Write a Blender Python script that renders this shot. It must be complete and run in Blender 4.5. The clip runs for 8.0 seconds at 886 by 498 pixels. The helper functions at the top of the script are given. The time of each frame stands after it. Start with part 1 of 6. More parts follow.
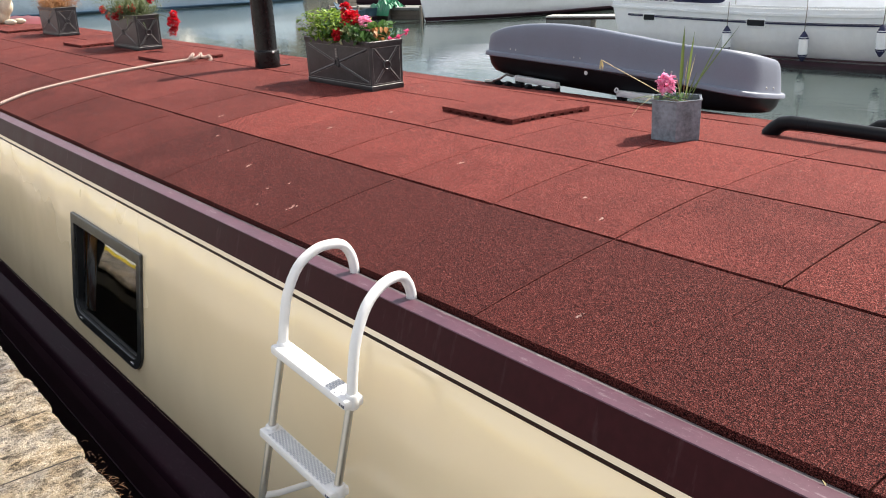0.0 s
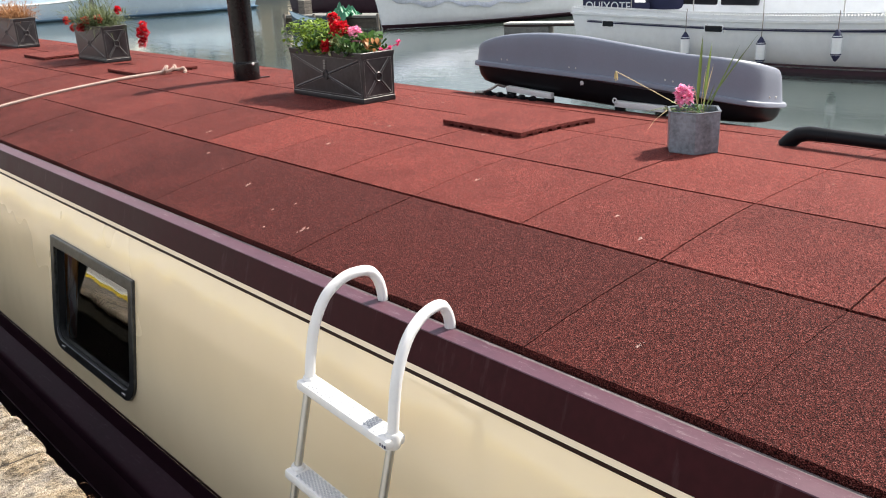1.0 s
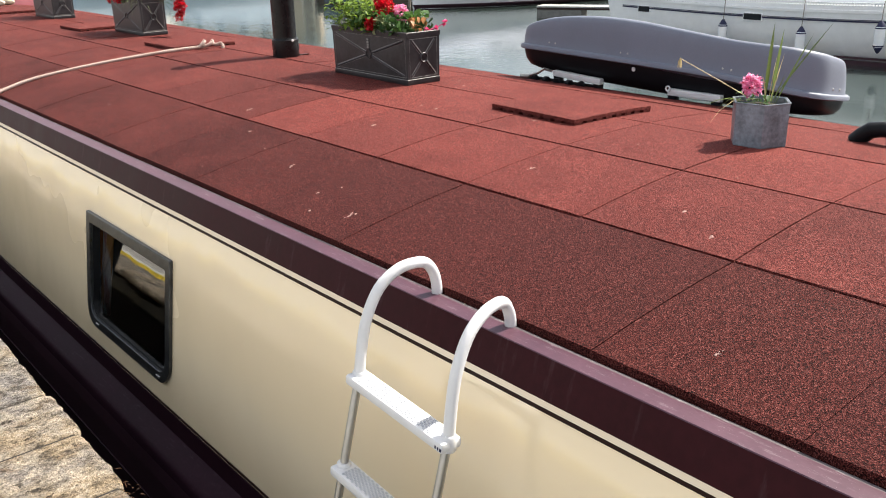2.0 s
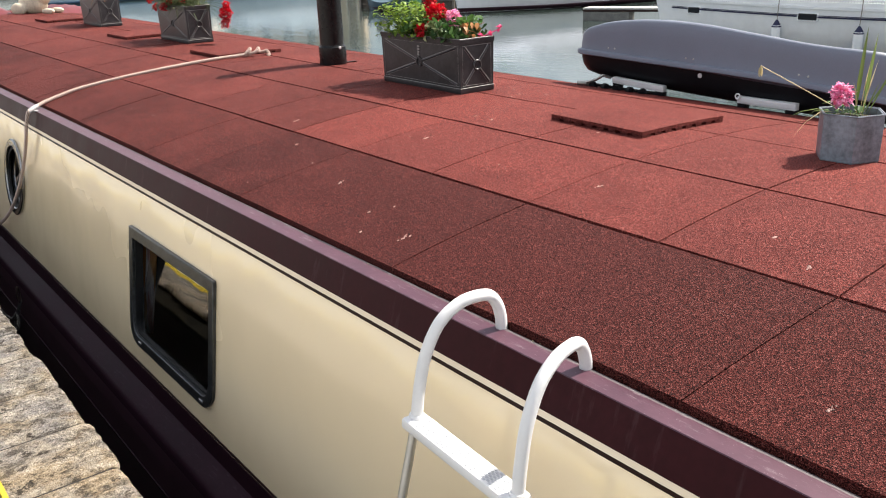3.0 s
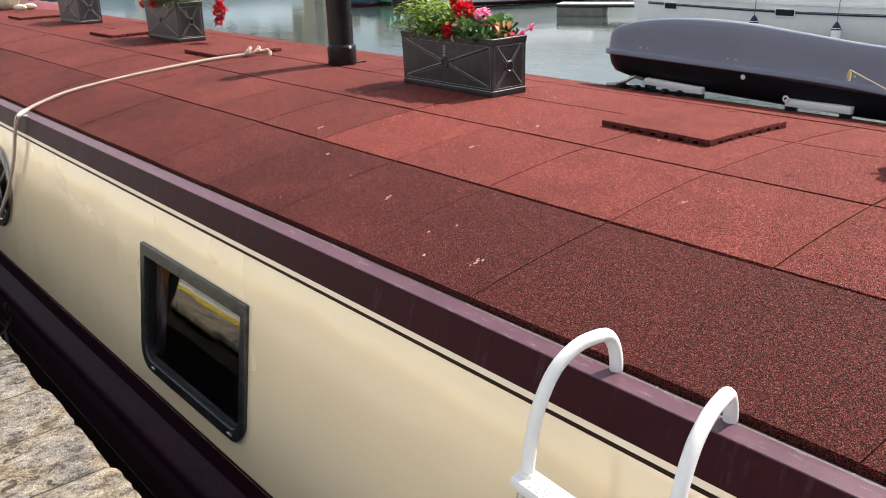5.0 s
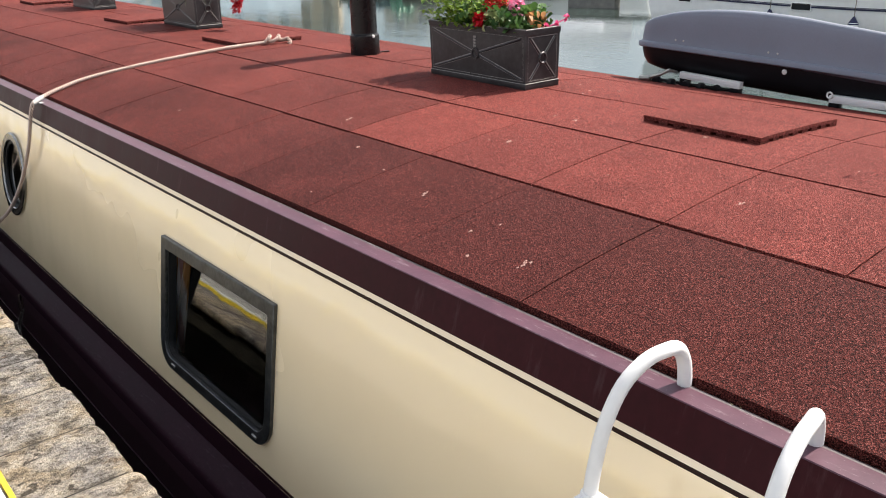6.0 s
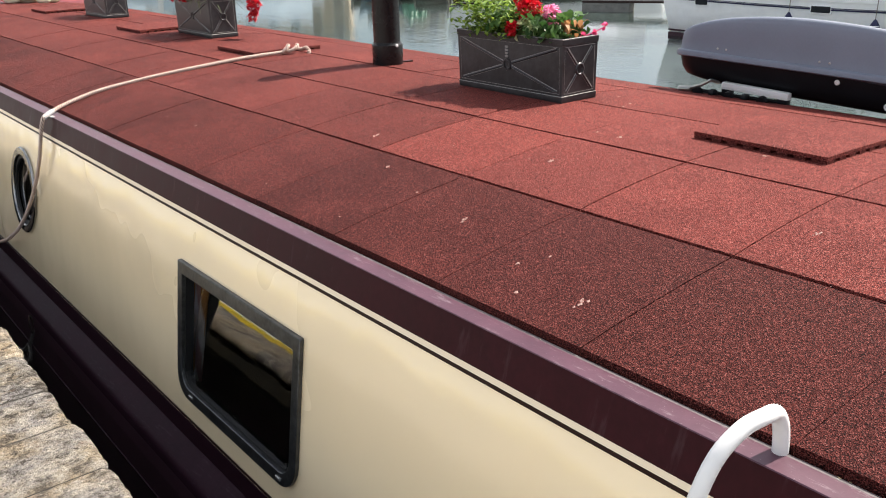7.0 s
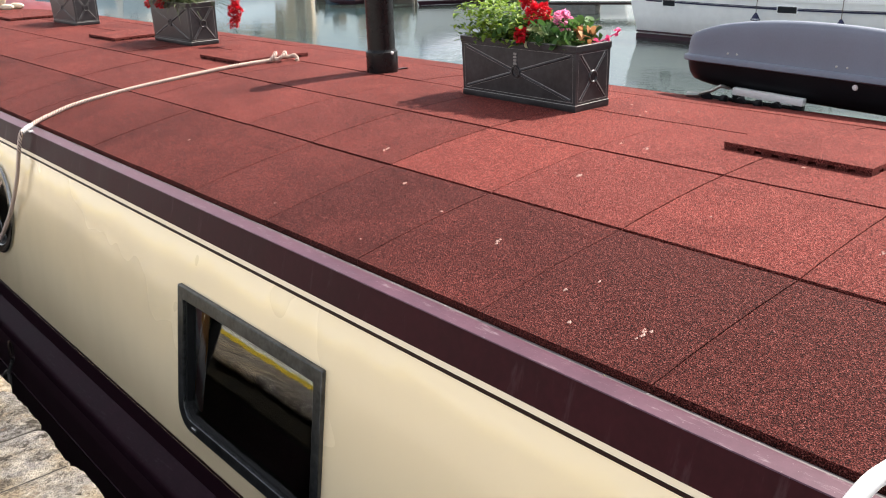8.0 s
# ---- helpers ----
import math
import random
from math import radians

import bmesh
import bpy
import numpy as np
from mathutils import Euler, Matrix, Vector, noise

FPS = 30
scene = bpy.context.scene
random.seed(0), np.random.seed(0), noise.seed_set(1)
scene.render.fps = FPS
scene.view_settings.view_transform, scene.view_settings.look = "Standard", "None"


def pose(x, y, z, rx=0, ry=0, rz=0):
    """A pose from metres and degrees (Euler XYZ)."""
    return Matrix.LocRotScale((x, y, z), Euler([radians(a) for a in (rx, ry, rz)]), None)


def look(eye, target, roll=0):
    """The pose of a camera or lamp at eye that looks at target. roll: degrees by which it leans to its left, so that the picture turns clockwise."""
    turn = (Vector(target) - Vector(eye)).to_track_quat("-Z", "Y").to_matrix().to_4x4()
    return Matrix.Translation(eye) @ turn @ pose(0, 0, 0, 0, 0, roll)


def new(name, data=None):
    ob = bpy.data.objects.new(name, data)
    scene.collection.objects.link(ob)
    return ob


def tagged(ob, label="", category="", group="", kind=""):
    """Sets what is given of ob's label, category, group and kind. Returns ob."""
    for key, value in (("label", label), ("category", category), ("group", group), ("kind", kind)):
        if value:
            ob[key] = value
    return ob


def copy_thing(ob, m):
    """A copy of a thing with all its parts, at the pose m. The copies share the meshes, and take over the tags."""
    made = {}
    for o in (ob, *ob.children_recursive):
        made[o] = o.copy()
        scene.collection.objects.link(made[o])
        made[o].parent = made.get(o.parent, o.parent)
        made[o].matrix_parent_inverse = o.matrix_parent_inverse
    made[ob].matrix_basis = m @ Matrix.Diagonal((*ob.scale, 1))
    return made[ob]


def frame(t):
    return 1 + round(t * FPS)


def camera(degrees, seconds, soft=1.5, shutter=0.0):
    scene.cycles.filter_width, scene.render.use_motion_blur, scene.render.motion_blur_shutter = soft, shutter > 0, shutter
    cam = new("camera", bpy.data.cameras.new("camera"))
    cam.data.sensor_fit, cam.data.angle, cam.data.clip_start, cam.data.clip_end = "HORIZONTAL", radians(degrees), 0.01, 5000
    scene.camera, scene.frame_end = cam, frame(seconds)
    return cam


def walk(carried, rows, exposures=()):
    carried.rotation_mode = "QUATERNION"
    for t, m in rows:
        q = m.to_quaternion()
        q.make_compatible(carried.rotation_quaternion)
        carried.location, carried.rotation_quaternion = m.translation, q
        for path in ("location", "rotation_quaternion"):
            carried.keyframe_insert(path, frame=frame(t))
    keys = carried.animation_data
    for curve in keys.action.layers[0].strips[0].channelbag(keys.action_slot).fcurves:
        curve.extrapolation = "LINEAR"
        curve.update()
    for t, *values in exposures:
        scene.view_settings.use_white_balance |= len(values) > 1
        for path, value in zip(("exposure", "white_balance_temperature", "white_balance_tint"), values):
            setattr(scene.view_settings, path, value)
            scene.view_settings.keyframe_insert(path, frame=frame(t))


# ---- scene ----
cam = camera(54.1, 8.0, soft=1.05)
PATH = [
    (0, (-1.221, -2.478, 2.096), (-0.049, -1.001, 1.431), -2.6),
    (0.5, (-1.265, -2.345, 2.104), (-0.046, -0.904, 1.443), -2.6),
    (1, (-1.292, -2.231, 2.109), (-0.04, -0.816, 1.454), -2.7),
    (1.5, (-1.302, -2.15, 2.098), (-0.054, -0.737, 1.427), -1.8),
    (1.7, (-1.301, -2.125, 2.097), (-0.067, -0.706, 1.414), -1.5),
    (2.8, (-1.2, -1.914, 2.098), (-0.066, -0.42, 1.404), -2.1),
    (3, (-1.189, -1.879, 2.091), (-0.059, -0.376, 1.408), -2.3),
    (3.5, (-1.187, -1.812, 2.085), (-0.066, -0.301, 1.408), -2.4),
    (4, (-1.204, -1.694, 2.081), (-0.069, -0.196, 1.398), -2.6),
    (4.2, (-1.213, -1.651, 2.087), (-0.07, -0.162, 1.4), -2.5),
    (5.3, (-1.278, -1.436, 2.093), (-0.08, 0.008, 1.396), -1.9),
    (5.5, (-1.285, -1.41, 2.085), (-0.088, 0.031, 1.386), -1.7),
    (6, (-1.266, -1.323, 2.078), (-0.092, 0.13, 1.364), -1.5),
    (6.5, (-1.22, -1.198, 2.077), (-0.06, 0.269, 1.368), -1.7),
    (7, (-1.19, -1.094, 2.078), (-0.033, 0.377, 1.373), -1.9),
    (7.5, (-1.196, -0.986, 2.074), (-0.018, 0.468, 1.366), -1.9),
    (8, (-1.225, -0.845, 2.085), (-0.006, 0.576, 1.382), -2.1),
]
walk(cam, [(t, look(eye, target, roll)) for t, eye, target, roll in PATH], [(0, 1.15), (3.5, 1.13), (5.5, 1.14), (7, 1.22), (8, 1.34)])

# ---- world and sun ----
SUN_ELEV, SUN_TURN = 50.0, 101.0          # degrees; the sun stands across the water
world = bpy.data.worlds.new("sky")
scene.world = world
world.use_nodes = True
wn, wl = world.node_tree.nodes, world.node_tree.links
sky = wn.new("ShaderNodeTexSky")
sky.sky_type, sky.sun_disc = "NISHITA", False
sky.sun_elevation, sky.sun_rotation = radians(SUN_ELEV), radians(SUN_TURN)
sky.air_density, sky.dust_density, sky.ozone_density = 1.0, 2.5, 1.0
back = wn["Background"]
back.inputs[1].default_value = 0.072
# broken white cloud, spread over the whole sky
wco = wn.new("ShaderNodeTexCoord")
wmap = wn.new("ShaderNodeMapping")
wmap.inputs["Scale"].default_value = (1.0, 1.0, 2.2)
cloud = wn.new("ShaderNodeTexNoise")
cloud.inputs["Scale"].default_value, cloud.inputs["Detail"].default_value = 2.6, 5.0
cramp = wn.new("ShaderNodeValToRGB")
cramp.color_ramp.elements[0].position, cramp.color_ramp.elements[1].position = 0.42, 0.66
cmix = wn.new("ShaderNodeMix")
cmix.data_type = "RGBA"
cmix.inputs["B"].default_value = (12.4, 12.2, 11.8, 1)
wl.new(wco.outputs["Generated"], wmap.inputs["Vector"])
wl.new(wmap.outputs[0], cloud.inputs["Vector"])
wl.new(cloud.outputs[0], cramp.inputs[0])
wl.new(cramp.outputs[0], cmix.inputs["Factor"])
wl.new(sky.outputs[0], cmix.inputs["A"])
wl.new(cmix.outputs["Result"], back.inputs[0])

sun = new("sun", bpy.data.lights.new("sun", "SUN"))
sun.data.energy, sun.data.angle, sun.data.color = 4.8, radians(0.6), (1.0, 0.93, 0.82)
a, e = radians(SUN_TURN), radians(SUN_ELEV)
sun_from = Vector((math.sin(a) * math.cos(e), math.cos(a) * math.cos(e), math.sin(e)))
sun.matrix_basis = look(tuple(sun_from * 30), (0, 0, 0))


# ---- materials ----
def material(name, colour, rough=0.5, metal=0.0, spec=0.5, coat=0.0):
    m = bpy.data.materials.new(name)
    m.use_nodes = True
    b = m.node_tree.nodes["Principled BSDF"]
    b.inputs["Base Color"].default_value = (*colour, 1)
    b.inputs["Roughness"].default_value = rough
    b.inputs["Metallic"].default_value = metal
    b.inputs["Specular IOR Level"].default_value = spec
    b.inputs["Coat Weight"].default_value = coat
    b.inputs["Coat Roughness"].default_value = 0.05
    return m


def node(m, kind, **values):
    n = m.node_tree.nodes.new(kind)
    for k, v in values.items():
        n.inputs[k].default_value = v
    return n


def link(m, a, b):
    m.node_tree.links.new(a, b)


def coords(m, world_space=True):
    if world_space:
        return m.node_tree.nodes.new("ShaderNodeNewGeometry").outputs["Position"]
    return m.node_tree.nodes.new("ShaderNodeTexCoord").outputs["Object"]


def noise_out(m, vec, scale, detail=4.0, rough=0.6):
    n = node(m, "ShaderNodeTexNoise", Scale=scale, Detail=detail, Roughness=rough)
    link(m, vec, n.inputs["Vector"])
    return n.outputs[0]


def ramp(m, fac, stops):
    r = m.node_tree.nodes.new("ShaderNodeValToRGB")
    el = r.color_ramp.elements
    while len(el) < len(stops):
        el.new(0.5)
    for e_, (p, c) in zip(el, stops):
        e_.position, e_.color = p, (*c, 1)
    link(m, fac, r.inputs[0])
    return r.outputs[0]


def mixed(m, fac, a, b, how="MIX"):
    x = m.node_tree.nodes.new("ShaderNodeMix")
    x.data_type, x.blend_type = "RGBA", how
    for key, v in (("Factor", fac), ("A", a), ("B", b)):
        if isinstance(v, (int, float)):
            x.inputs[key].default_value = v
        elif isinstance(v, tuple):
            x.inputs[key].default_value = (*v, 1)
        else:
            link(m, v, x.inputs[key])
    return x.outputs["Result"]


def bsdf(m):
    return m.node_tree.nodes["Principled BSDF"]


def bump(m, height, strength=0.3, distance=0.01, after=None):
    b = node(m, "ShaderNodeBump", Strength=strength, Distance=distance)
    link(m, height, b.inputs["Height"])
    if after is not None:
        link(m, after, b.inputs["Normal"])
    link(m, b.outputs[0], bsdf(m).inputs["Normal"])
    return b.outputs[0]


def varied(name, colour, rough=0.5, metal=0.0, spec=0.5, coat=0.0, scale=6.0, depth=0.25, fine=60.0, relief=0.1, world_space=True):
    """A surface with stains at one scale and grain at another."""
    m = material(name, colour, rough, metal, spec, coat)
    v = coords(m, world_space)
    n1, n2 = noise_out(m, v, scale), noise_out(m, v, fine, 3.0)
    dark = tuple(c * (1 - depth) for c in colour)
    light = tuple(min(1, c * (1 + depth * 0.6)) for c in colour)
    c1 = ramp(m, n1, [(0.3, dark), (0.7, light)])
    c2 = mixed(m, 0.35, c1, ramp(m, n2, [(0.35, dark), (0.65, light)]))
    link(m, c2, bsdf(m).inputs["Base Color"])
    r = node(m, "ShaderNodeMapRange")
    r.inputs["To Min"].default_value, r.inputs["To Max"].default_value = max(0.02, rough - 0.08), min(1, rough + 0.1)
    link(m, n1, r.inputs[0])
    link(m, r.outputs[0], bsdf(m).inputs["Roughness"])
    if relief:
        bump(m, n2, relief, 0.004)
    return m


def rubber():
    """Granulated recycled rubber, brick red, with darker crumbs; each mat has its own darkening, part trodden-in grime,
    part painted shade.
    """
    m = material("red_rubber_granules", (0.14, 0.03, 0.025), 0.76, spec=0.08)
    v = coords(m)
    vor = node(m, "ShaderNodeTexVoronoi", Scale=400.0)
    link(m, v, vor.inputs["Vector"])
    sep = m.node_tree.nodes.new("ShaderNodeSeparateColor")
    link(m, vor.outputs["Color"], sep.inputs[0])
    crumb = ramp(m, sep.outputs[0], [(0.0, (0.11, 0.020, 0.0165)), (0.35, (0.215, 0.044, 0.037)), (0.75, (0.305, 0.073, 0.062)), (1.0, (0.41, 0.15, 0.13))])
    worn = ramp(m, sep.outputs[0], [(0.0, (0.020, 0.005, 0.005)), (0.35, (0.060, 0.013, 0.012)), (0.75, (0.107, 0.0235, 0.020)), (1.0, (0.20, 0.066, 0.059))])
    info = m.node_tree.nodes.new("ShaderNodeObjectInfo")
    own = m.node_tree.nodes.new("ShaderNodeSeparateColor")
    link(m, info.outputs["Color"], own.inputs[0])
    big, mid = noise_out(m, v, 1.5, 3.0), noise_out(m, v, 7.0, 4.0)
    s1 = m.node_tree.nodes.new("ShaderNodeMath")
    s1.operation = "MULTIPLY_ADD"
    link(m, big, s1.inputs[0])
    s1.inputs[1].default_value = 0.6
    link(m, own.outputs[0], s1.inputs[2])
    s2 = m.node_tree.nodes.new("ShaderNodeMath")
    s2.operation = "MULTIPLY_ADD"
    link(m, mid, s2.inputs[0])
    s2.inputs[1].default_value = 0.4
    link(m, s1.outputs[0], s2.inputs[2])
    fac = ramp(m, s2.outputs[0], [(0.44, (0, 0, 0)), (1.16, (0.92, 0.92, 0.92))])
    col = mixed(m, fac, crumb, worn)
    # crumb gaps darkened in the colour, standing in for shade between lit tips
    gap = ramp(m, vor.outputs["Distance"], [(0.34, (1.0, 1.0, 1.0)), (0.78, (0.10, 0.09, 0.09))])
    col = mixed(m, 1.0, col, gap, "MULTIPLY")
    clump = ramp(m, noise_out(m, v, 120.0, 2.0, 0.5), [(0.36, (0.80, 0.79, 0.79)), (0.52, (1.0, 1.0, 1.0)), (0.66, (1.24, 1.26, 1.26))])
    col = mixed(m, 1.0, col, clump, "MULTIPLY")
    hue = ramp(m, info.outputs["Random"], [(0.0, (0.92, 0.91, 0.91)), (0.5, (1.0, 1.0, 1.0)), (1.0, (1.08, 1.05, 1.03))])
    link(m, mixed(m, 1.0, col, hue, "MULTIPLY"), bsdf(m).inputs["Base Color"])
    bump(m, vor.outputs["Distance"], 1.0, 0.0022)
    return m


RUBBER = rubber()
CREAM = varied("cream_gloss_paint", (0.90, 0.742, 0.50), 0.25, spec=0.5, coat=1.0, scale=0.5, depth=0.02, fine=3.0, relief=0.0)
bsdf(CREAM).inputs["Coat IOR"].default_value = 1.72
bsdf(CREAM).inputs["Coat Roughness"].default_value = 0.1
wave = bump(CREAM, noise_out(CREAM, coords(CREAM), 2.6, 2.0, 0.4), 0.5, 0.012)
link(CREAM, wave, bsdf(CREAM).inputs["Coat Normal"])
# paler than the side band: sky sheen put into the colour, with dusty fading
CAPPING = varied("sky_sheen_faded_maroon", (0.073, 0.030, 0.046), 0.40, spec=0.36, coat=0.0, scale=7.0, depth=0.22, fine=60.0, relief=0.08)
def scuffed(m, pale, amount=0.55):
    """Rubbed pale streaks and specks along the boat."""
    v = coords(m)
    mp = m.node_tree.nodes.new("ShaderNodeMapping")
    mp.inputs["Scale"].default_value = (1.0, 0.16, 1.0)
    link(m, v, mp.inputs["Vector"])
    streak = ramp(m, noise_out(m, mp.outputs[0], 85.0, 6.0, 0.75), [(0.57, (0, 0, 0)), (0.68, (amount, amount, amount))])
    speck = ramp(m, noise_out(m, v, 150.0, 2.0), [(0.68, (0, 0, 0)), (0.74, (amount, amount, amount))])
    old_col = bsdf(m).inputs["Base Color"].links[0].from_socket
    col = mixed(m, streak, old_col, pale)
    link(m, mixed(m, speck, col, pale), bsdf(m).inputs["Base Color"])


scuffed(CAPPING, (0.22, 0.17, 0.19), 0.5)
LIP = varied("grey_dusty_edge", (0.11, 0.09, 0.095), 0.7, scale=12.0, depth=0.35, fine=70.0, relief=0.2)
scuffed(LIP, (0.30, 0.28, 0.28), 0.7)
ASPHALT = varied("worn_concrete", (0.29, 0.28, 0.262), 0.9, scale=3.0, depth=0.3, fine=140.0, relief=0.5)
# same paint as the capping, kept darker for the face turned from the sky
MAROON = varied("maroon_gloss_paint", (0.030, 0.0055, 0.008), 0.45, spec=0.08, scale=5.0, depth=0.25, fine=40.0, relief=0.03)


def water_runs(m, pale, amount):
    """Faint pale dribbles that run down the paint."""
    mp = m.node_tree.nodes.new("ShaderNodeMapping")
    mp.inputs["Scale"].default_value = (0.2, 1.0, 0.16)
    link(m, coords(m), mp.inputs["Vector"])
    run = ramp(m, noise_out(m, mp.outputs[0], 24.0, 5.0, 0.7), [(0.58, (0, 0, 0)), (0.72, (amount, amount, amount))])
    base = bsdf(m).inputs["Base Color"].links[0].from_socket
    link(m, mixed(m, run, base, pale), bsdf(m).inputs["Base Color"])


water_runs(MAROON, (0.12, 0.075, 0.085), 0.22)
STRIPE_DARK = material("dark_brown_line_paint", (0.018, 0.006, 0.005), 0.4, spec=0.12)
PLUM = varied("dark_plum_gloss", (0.021, 0.008, 0.013), 0.4, spec=0.08, scale=5.0, depth=0.25, fine=40.0, relief=0.03)
STRIPE_PALE = material("pale_cream_line_paint", (0.8, 0.68, 0.52), 0.25)
HULL = varied("black_hull_paint", (0.042, 0.018, 0.027), 0.45, spec=0.25, scale=4.0, depth=0.35, fine=50.0, relief=0.05)
GUNWALE = varied("dark_plum_deck_paint", (0.025, 0.0098, 0.017), 0.5, spec=0.055, scale=4.0, depth=0.3, fine=60.0, relief=0.05)
scuffed(GUNWALE, (0.09, 0.07, 0.085), 0.35)
STEEL_GREY = varied("dark_bitumen_grit", (0.03, 0.015, 0.013), 0.9, scale=20.0, depth=0.4)
WHITE_PLASTIC = varied("white_plastic", (0.68, 0.68, 0.69), 0.35, scale=8.0, depth=0.05, relief=0.03)
SEAL = varied("black_rubber_seal", (0.010, 0.010, 0.011), 0.5, spec=0.3, scale=12.0, depth=0.3, relief=0.05)
RIM = varied("polished_porthole_rim", (0.3, 0.3, 0.3), 0.22, 1.0, scale=12.0, depth=0.4, relief=0.03)
STAINLESS = varied("brushed_steel", (0.46, 0.46, 0.45), 0.4, 1.0, scale=12.0, depth=0.12, relief=0.02)
ALU = varied("satin_aluminium", (0.085, 0.088, 0.092), 0.30, 0.8, scale=14.0, depth=0.6, relief=0.04)
LEAD = varied("lead_look_planter", (0.036, 0.035, 0.039), 0.36, 0.45, scale=9.0, depth=0.5, fine=45.0, relief=0.15)
LEAD_WORN = varied("rubbed_lead_edge", (0.24, 0.235, 0.23), 0.5, 0.3, scale=30.0, depth=0.4, fine=80.0, relief=0.15)
ZINC = varied("weathered_zinc", (0.185, 0.215, 0.255), 0.42, 0.25, scale=11.0, depth=0.6, fine=70.0, relief=0.1)
GREY_BOX = varied("grey_moulded_plastic", (0.148, 0.168, 0.22), 0.5, scale=5.0, depth=0.08, fine=120.0, relief=0.06)
BLACK_BOX = varied("black_moulded_plastic", (0.008, 0.0088, 0.011), 0.36, spec=0.13, scale=6.0, depth=0.3, fine=90.0, relief=0.05)
CHIMNEY = varied("black_enamel", (0.008, 0.008, 0.009), 0.26, spec=0.3, scale=10.0, depth=0.3, relief=0.03)
ROPE = varied("off_white_rope", (0.50, 0.385, 0.335), 0.85, scale=60.0, depth=0.25, fine=220.0, relief=0.4)
GREY_TAPE = varied("grubby_white_tape", (0.36, 0.35, 0.36), 0.45, scale=40.0, depth=0.5, fine=90.0, relief=0.3)
ROPE_GREY = varied("dirty_grey_rope", (0.16, 0.15, 0.14), 0.9, scale=60.0, depth=0.3, fine=220.0, relief=0.4)
ROPE_GROOVE = varied("shaded_rope_core", (0.06, 0.035, 0.03), 0.95, scale=60.0, depth=0.3)
SOIL = varied("dark_compost", (0.03, 0.02, 0.013), 0.95, scale=40.0, depth=0.5, relief=0.5)
YACHT = varied("white_gelcoat", (0.80, 0.82, 0.84), 0.22, coat=0.3, scale=0.8, depth=0.08, fine=6.0, relief=0.0)
NAVY = varied("navy_canvas", (0.012, 0.016, 0.06), 0.7, scale=6.0, depth=0.3)
DARK_GLASS = material("dark_tinted_window", (0.015, 0.016, 0.02), 0.08)
TIMBER = varied("weathered_timber", (0.16, 0.14, 0.12), 0.8, scale=6.0, depth=0.4, relief=0.3)
YELLOW = varied("worn_yellow_line_paint", (0.55, 0.41, 0.02), 0.6, scale=18.0, depth=0.3, fine=120.0, relief=0.2)
WHITE_LINE = varied("worn_white_line_paint", (0.52, 0.52, 0.49), 0.6, scale=18.0, depth=0.25, fine=120.0, relief=0.2)


def stone_material(name, light, dark, scale=5.0):
    """Pitted bedded limestone: warm and grey patches, lichen, dark holes along the bedding."""
    m = material(name, light, 0.92, spec=0.2)
    v = coords(m)
    mp = m.node_tree.nodes.new("ShaderNodeMapping")
    mp.inputs["Scale"].default_value = (0.8, 1.15, 1.0)
    mp.inputs["Rotation"].default_value = (0, 0, radians(-8))
    link(m, v, mp.inputs["Vector"])
    bed = mp.outputs[0]
    n1, n2 = noise_out(m, v, scale, 6.0, 0.7), noise_out(m, bed, scale * 3.0, 10.0, 0.8)
    n3, n4 = noise_out(m, bed, 75.0, 4.0, 0.6), noise_out(m, bed, scale * 2.2, 7.0, 0.72)
    info = m.node_tree.nodes.new("ShaderNodeObjectInfo")
    warm = ramp(m, n1, [(0.4, (light[0] * 0.86, light[1] * 0.9, light[2] * 1.02)), (0.5, light), (0.6, (light[0] * 1.12, light[1] * 1.02, light[2] * 0.86))])
    base = mixed(m, ramp(m, n2, [(0.42, (0.8, 0.8, 0.8)), (0.47, (0.2, 0.2, 0.2)), (0.51, (0, 0, 0))]), warm, dark)
    pale = ramp(m, n2, [(0.52, (0, 0, 0)), (0.60, (0.85, 0.85, 0.85))])
    col = mixed(m, pale, base, tuple(min(1, c * 1.6) for c in light))
    tint = ramp(m, info.outputs["Random"], [(0.0, (0.74, 0.75, 0.78)), (0.5, (1, 0.97, 0.94)), (1.0, (1.12, 1.04, 0.93))])
    col = mixed(m, 1.0, col, tint, "MULTIPLY")
    rust = ramp(m, n4, [(0.57, (0, 0, 0)), (0.66, (0.6, 0.6, 0.6))])
    col = mixed(m, rust, col, (light[0] * 0.62, light[1] * 0.46, light[2] * 0.36))
    hole = node(m, "ShaderNodeTexVoronoi", Scale=17.0)
    warp = mixed(m, 0.16, bed, n4)
    link(m, warp, hole.inputs["Vector"])
    hsep = m.node_tree.nodes.new("ShaderNodeSeparateColor")
    link(m, hole.outputs["Color"], hsep.inputs[0])
    hsize = m.node_tree.nodes.new("ShaderNodeMath")
    hsize.operation = "MULTIPLY_ADD"
    link(m, hsep.outputs[0], hsize.inputs[0])
    hsize.inputs[1].default_value = -0.30
    link(m, hole.outputs["Distance"], hsize.inputs[2])
    hollow = ramp(m, hsize.outputs[0], [(0.0, (0.9, 0.9, 0.9)), (0.05, (0, 0, 0))])
    col = mixed(m, hollow, col, tuple(c * 0.75 for c in dark))
    pit = ramp(m, n3, [(0.37, (0.5, 0.5, 0.5)), (0.42, (0, 0, 0))])
    link(m, mixed(m, pit, col, tuple(c * 0.5 for c in dark)), bsdf(m).inputs["Base Color"])
    b0 = bump(m, n4, 1.0, 0.06)
    b1 = bump(m, n2, 1.0, 0.045, b0)
    bump(m, n3, 1.0, 0.014, b1)
    return m


